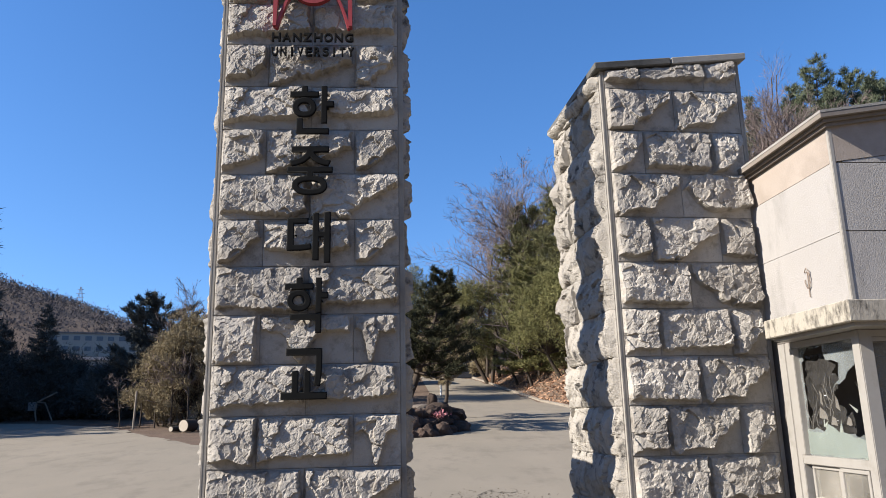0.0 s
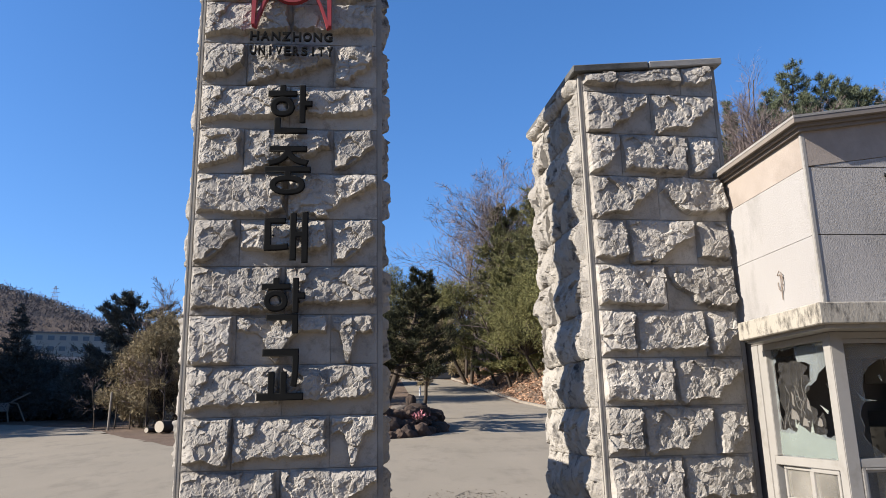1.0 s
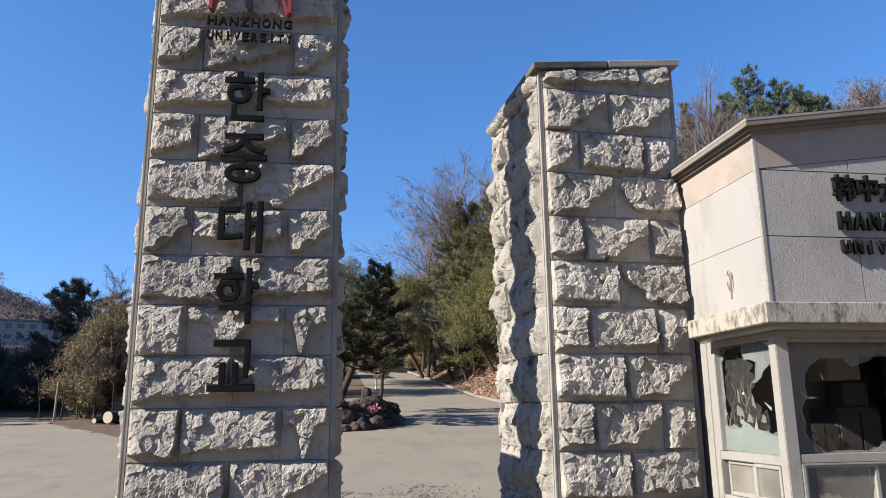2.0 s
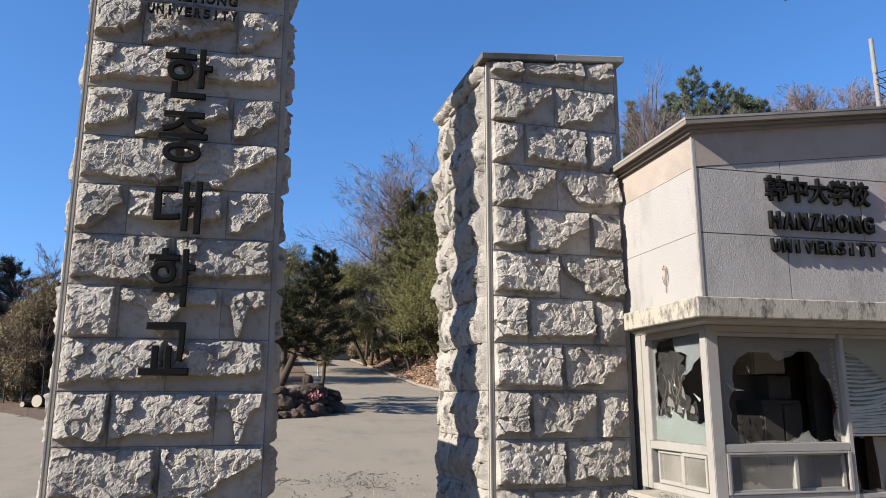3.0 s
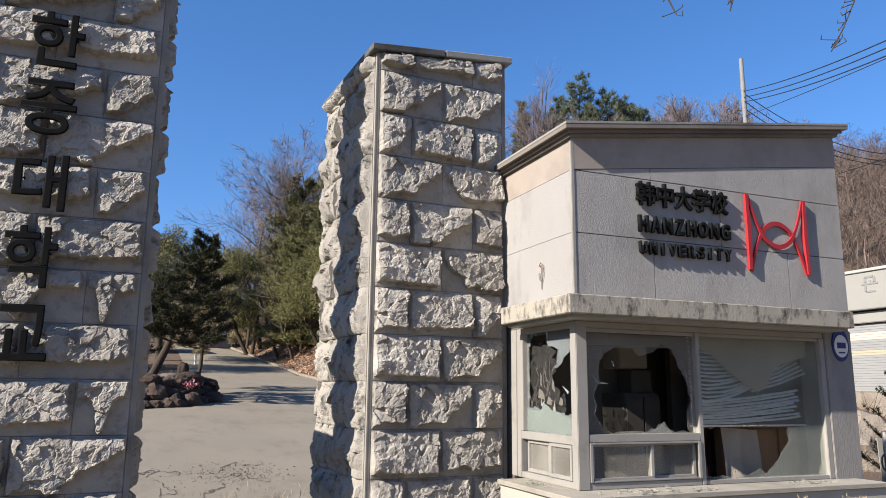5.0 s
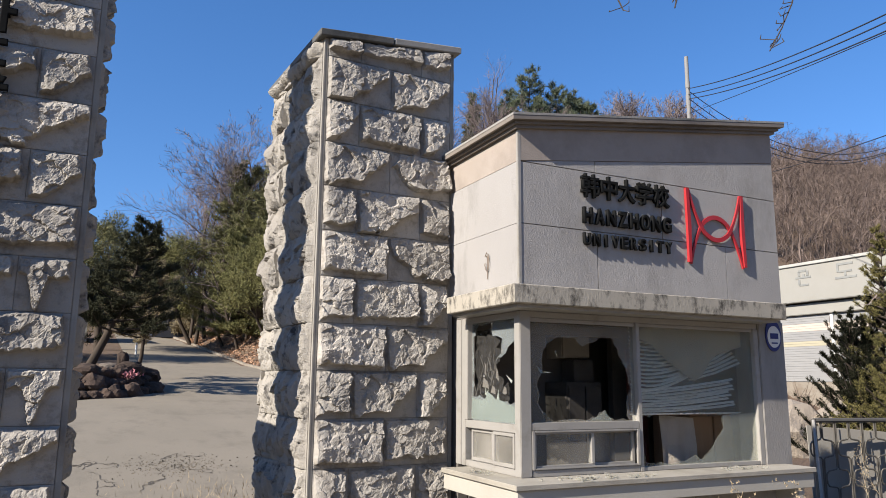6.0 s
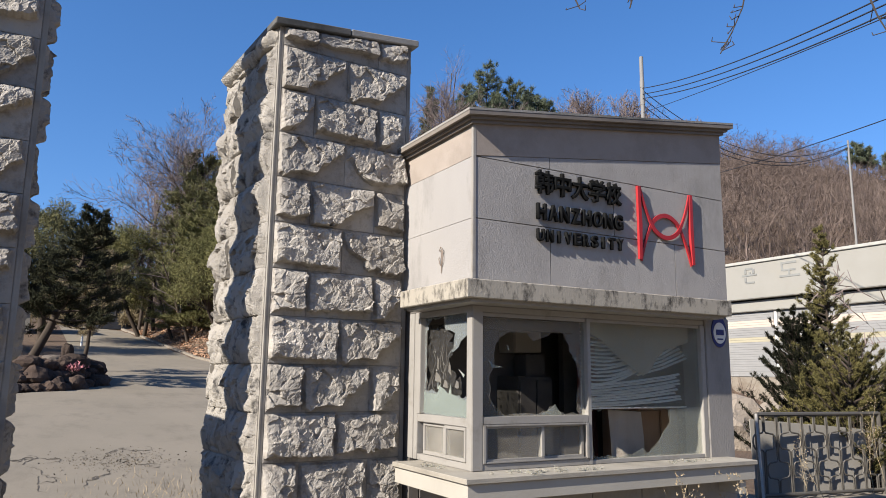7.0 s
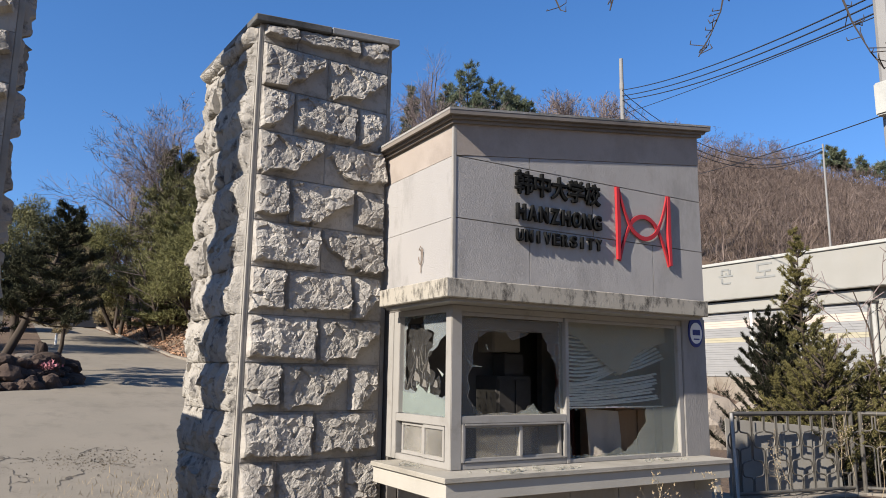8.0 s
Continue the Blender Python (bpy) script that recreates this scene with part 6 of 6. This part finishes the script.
# ---- fence ----
def fence_panel(x0, y0, x1, y1, n, zb, zt):
    ob = thing("metal_fence", ((x0 + x1) / 2, (y0 + y1) / 2, zb), "steel tube fence panel of interlocking curved bars", "fence", "fence panels")
    a, b = Vector((x0, y0, 0)), Vector((x1, y1, 0))
    d = (b - a).normalized()
    L = (b - a).length
    at = lambda s, z: a + d * s + Vector((0, 0, z))
    part("top_rail", tube([at(0, zt), at(L, zt)], 0.028), STEEL, ob)
    part("bottom_rail", tube([at(0, zb + 0.06), at(L, zb + 0.06)], 0.024), STEEL, ob)
    for s in (0, L):
        part("post", tube([at(s, zb - 0.25), at(s, zt + 0.02)], 0.03), STEEL, ob)
    g, H = L / n, zt - zb - 0.06
    for i in range(n):
        s, c = g * (i + 0.5), (0.34, 0.7)[i % 2]
        bulge = ((0.06, -0.13), (0.15, -0.108), (0.45, -0.098), (0.68, -0.09), (0.81, -0.06), (0.86, 0.0), (0.81, 0.06), (0.68, 0.09), (0.45, 0.098), (0.15, 0.108), (0.06, 0.13))
        for side in (-1, 1):
            path = [(0.06, 0.0), *[(u, c + v) for u, v in bulge], (0.06, 1.0)]
            part("curved_bar", tube([at(s + side * g * u, zt - H * v) for u, v in path], 0.011, 6), STEEL, ob)
    return ob


fence_panel(8.28, 6.36, 10.31, 6.02, 10, 0.03, 1.07)
fence_panel(10.39, 5.93, 11.75, 4.2, 7, 0.03, 1.07)
board = thing("leaning_board", (9.2, 6.5, 0.0), "pale grey sheet boards leaning behind the steel fence", "board")
for i, top in enumerate((1.0, 0.965, 0.93, 0.89)):
    bm = prism([(0, -0.08), (0.475, -0.08), (0.475, top - 0.04), (0, top)], "y", 0.0, 0.012, 0.003)
    bm.transform(pose(8.4 + 0.476 * i, 6.53 - 0.083 * i, 0, -2, 0, -12))
    part("sheet", bm, BOARD, board)
wall = solid("fence_base", prism([(8.0, 6.3), (10.33, 5.88), (11.85, 4.0), (12.1, 4.15), (10.5, 6.12), (8.0, 6.55)], "z", -0.2, 0.03, 0.01), KERB, "low concrete base under the steel fence", "wall", "structure")
pipe = thing("leaning_pole", (8.1, 6.2, 0), "white pole leaning beside the fence end", "pole")
part("pole", tube([(8.0, 6.1, 0.0), (8.2, 6.3, 1.08)], 0.018), FRAME, pipe)


# ---- poles and cables ----
def utility_pole(az, d, top, r, label, arms):
    x, y = spot(az, d, (0.229, 0.1))
    ob = thing("utility_pole", (x, y, gz(x, y)), label, "utility pole")
    part("shaft", tube([(x, y, gz(x, y) - 0.3), (x, y, (gz(x, y) + top) / 2), (x, y, top)], r * 1.3, 12, None, r), POLE, ob)
    for z, half in arms:
        part("cross_arm", cuboid(x - half, x + half, y - r - 0.06, y - r + 0.02, z - 0.04, z + 0.04, 0.005), STEEL, ob)
        for s in (-0.9, -0.3, 0.3, 0.9):
            part("insulator", tube([(x + s * half, y - r - 0.02, z + 0.03), (x + s * half, y - r - 0.02, z + 0.16)], 0.035, 8), WHITE, ob)
    return Vector((x, y, 0))


p1 = utility_pole(45.2, 32, 15.65, 0.085, "pale concrete utility pole rising behind the guardhouse", ())
p2 = utility_pole(59.2, 40, 13.2, 0.045, "thin pale utility pole on the wooded slope", ())
p3 = utility_pole(63.6, 16, 11.0, 0.15, "concrete utility pole with a meter box", ((9.9, 0.5),))
part("steel_band", tube([p1 + Vector((0, 0, 14.2)), p1 + Vector((0, 0, 14.5))], 0.1, 12), POLE, bpy.data.objects["utility_pole"])
part("steel_band", tube([p1 + Vector((0, 0, 13.4)), p1 + Vector((0, 0, 13.9))], 0.1, 12), POLE, bpy.data.objects["utility_pole"])
box_ob = bpy.data.objects["utility_pole.002"]
part("meter_box", cuboid(p3.x - 0.42, p3.x - 0.16, p3.y - 0.2, p3.y + 0.1, 6.5, 7.15, 0.03), GREYPAINT, box_ob, "pale box with red marking")
part("marking", cuboid(p3.x - 0.38, p3.x - 0.2, p3.y - 0.206, p3.y - 0.201, 6.85, 6.95), DULL_RED, box_ob)


def cable(a, b, sag, r=0.012, n=24):
    pts = [a + (b - a) * (i / n) - Vector((0, 0, sag * 4 * (i / n) * (1 - i / n))) for i in range(n + 1)]
    solid("cable", tube(pts, r, 5), CABLE, "black overhead cable slung between poles", "cable", "", "overhead cables")


up = lambda p, z, dx=0.0: Vector((p.x + dx, p.y, z))
cable(up(p1, 14.17), up(p3, 9.07, -0.1), 0.3, 0.018)
cable(up(p1, 13.9), up(p3, 8.9, -0.1), 0.3, 0.018)
cable(up(p1, 13.7), up(p3, 8.7, -0.1), 0.3, 0.018)
cable(up(p1, 13.05), up(p3, 8.62, -0.1), 0.08, 0.012)
cable(up(p1, 14.1), up(p2, 13.0), 1.6, 0.018)
cable(up(p1, 13.75), up(p2, 12.85), 1.7, 0.018)
cable(up(p1, 13.4), up(p2, 12.8), 1.7, 0.018)
cable(up(p1, 9.6), up(p3, 6.63), 0.2, 0.012)

# ---- cracks in the concrete ----
CRACK = surf("crack_dirt", (0.07, 0.058, 0.044), (0.1, 0.084, 0.065), 5, 1.0, 0.3, 40)
crack_rng = random.Random(31)


def crack(x, y, a, pieces, wide):
    """A ragged crack that wanders over the concrete; gives the place and way half along it."""
    bm, prev, half = bmesh.new(), None, None
    for i in range(pieces):
        w = wide * math.sin(math.pi * (i + 0.6) / pieces) * crack_rng.uniform(0.4, 1.4)
        z = gz(x, y) + 0.034
        row = [bm.verts.new((x - w * 0.5 * math.sin(a), y - w, z)), bm.verts.new((x + w * 0.5 * math.sin(a), y + w, z + 0.065 * 2 * w))]
        if prev:
            bm.faces.new((prev[0], row[0], row[1], prev[1]))
        prev = row
        if i == pieces // 2:
            half = (x, y, a)
        a += crack_rng.choice((-1.0, -0.4, 0.0, 0.3, 0.9))
        x, y = x + 0.035 * math.cos(a), y + 0.085 * math.sin(a)
        a *= 0.9
    solid("pavement_crack", bm, CRACK, "dark ragged crack filled with dirt in the concrete", "crack", "structure")
    return half


for k in range(9):
    x, y, a = crack(crack_rng.uniform(0.35, 1.9), crack_rng.uniform(10.7, 12.8), crack_rng.uniform(-0.6, 0.6) + (1.5 if k % 3 == 2 else 0), crack_rng.randrange(12, 26), crack_rng.uniform(0.014, 0.032))
    crack(x, y, a + crack_rng.choice((-1.3, 1.3)), 9, 0.018)
GRIT = surf("brown_grit", (0.11, 0.09, 0.066), (0.15, 0.124, 0.093), 5, 1.0, 0.3, 40)
crumb_rng = np.random.default_rng(71)
P = np.column_stack([crumb_rng.normal(1.55, 0.42, 700), crumb_rng.normal(11.7, 0.45, 700), np.zeros(700)])
P[:, 2] = ground_z(P[:, 0], P[:, 1]) + 0.032
v, f = needles(P, crumb_rng.normal(size=P.shape) * (1, 1, 0.3), 0.028, 0.02, crumb_rng, 0.4)
tagged(new("crumbled_concrete", mesh_fast("crumbled_concrete", v, f, GRIT)), "dark crumbs and grit on the worn concrete", "grit", "", "stuff")

# ---- near plants ----
rng = np.random.default_rng(55)
P = np.column_stack([rng.normal(1.9, 0.55, 380), rng.normal(9.5, 0.5, 380), np.zeros(380)])
P[:, 2] = ground_z(P[:, 0], P[:, 1]) + 0.02
v, f = needles(P, np.tile((0, 0, 1.0), (380, 1)), 0.09, 0.008, rng, 0.45)
tagged(new("dry_grass", mesh_fast("dry_grass", v, f, DRYGRASS)), "patch of dry straw-coloured grass on the drive edge", "grass", "", "stuff")


def weed(x, y, h, seed, label="dry straw-coloured weed stalk"):
    rng = np.random.default_rng(seed)
    ob = thing("weed", (x, y, gz(x, y)), label, "weed", "dry weeds")
    segs = []
    grow(rng, (x, y, gz(x, y)), (rng.normal(0, 0.12), rng.normal(0, 0.12), 1), h, 0.004, 0, [(7, 9, 0.3, 0.4, 0.0), (3, 3, 0.35, 0.5, -0.1), (1, 0, 0, 0, 0)], segs)
    part("stalk", mesh_fast("stalk", *limbs(segs, 4), DRYGRASS), None, ob)
    tips = np.array([s[1] for s in segs[7:]])
    tips = np.repeat(tips[tips[:, 2] > gz(x, y) + h * 0.55], 4, axis=0)
    tagged(part("seed_head", mesh_fast("seed_head", *needles(tips, np.tile((0, 0, 1.0), (len(tips), 1)), 0.016, 0.007, rng, 0.8), DRYGRASS), None, ob), kind="stuff")


weed(3.62, 3.48, 0.9, 1), weed(3.42, 3.42, 0.78, 2), weed(3.98, 3.4, 0.92, 3), weed(4.35, 3.5, 0.72, 4), weed(4.62, 3.5, 0.7, 5), weed(3.55, 3.3, 0.7, 6)
for k, (x, y) in enumerate(((8.6, 5.95), (8.9, 5.9), (9.9, 5.75), (10.25, 5.65), (9.7, 5.8), (10.5, 5.4))):
    weed(x, y, 0.75 + 0.12 * (k % 3) + (0.5 if k in (3, 4) else 0), 20 + k)

# bare tree beside the camera whose twigs hang into the view
tree = thing("bare_tree", (6.4, 0.6, 0), "leafless tree with thin dark twigs overhanging the guardhouse", "tree")
part("trunk", tube([(6.4, 0.6, -0.1), (6.35, 0.7, 1.6), (6.2, 0.9, 3.2), (5.9, 1.2, 4.6), (5.5, 1.7, 5.6)], 0.13, 10, None, 0.05), BARK, tree)
TIPS = [[(5.5, 1.7, 5.6), (4.6, 2.7, 5.0), (4.24, 3.08, 4.17), (4.22, 3.12, 3.97), (4.17, 3.17, 3.81), (4.12, 3.24, 3.66)],
        [(5.9, 1.2, 4.6), (5.0, 2.2, 4.5), (4.6, 2.53, 3.99), (4.63, 2.47, 3.72), (4.67, 2.4, 3.51), (4.7, 2.34, 3.38)],
        [(4.6, 2.7, 5.0), (3.8, 3.5, 4.8), (3.41, 3.96, 4.33), (3.47, 3.9, 4.11)],
        [(4.6, 2.7, 5.0), (4.0, 3.4, 4.6), (3.77, 3.63, 4.29), (3.73, 3.67, 4.08)]]
rng = np.random.default_rng(77)
for tips in TIPS:
    segs = []
    pts = [np.array(p) for p in tips]
    for i, (a, b) in enumerate(zip(pts, pts[1:])):
        r0, r1 = 0.03 * 0.55 ** i, 0.03 * 0.55 ** (i + 1)
        segs.append((a, b, max(r0, 0.005), max(r1, 0.004)))
        if i:
            for _ in range(5):
                s = a + (b - a) * rng.random()
                w = rng.normal(size=3) * (1, 1, 0.6)
                e = s + w / np.linalg.norm(w) * rng.uniform(0.04, 0.12)
                segs += [(s, e, 0.0035, 0.003), (e, e + np.array((0, 0, 0.03)) + rng.normal(0, 0.008, 3), 0.004, 0.002)]
    part("branch", mesh_fast("branch", *limbs(segs, 5), DARK_TWIG), None, tree)
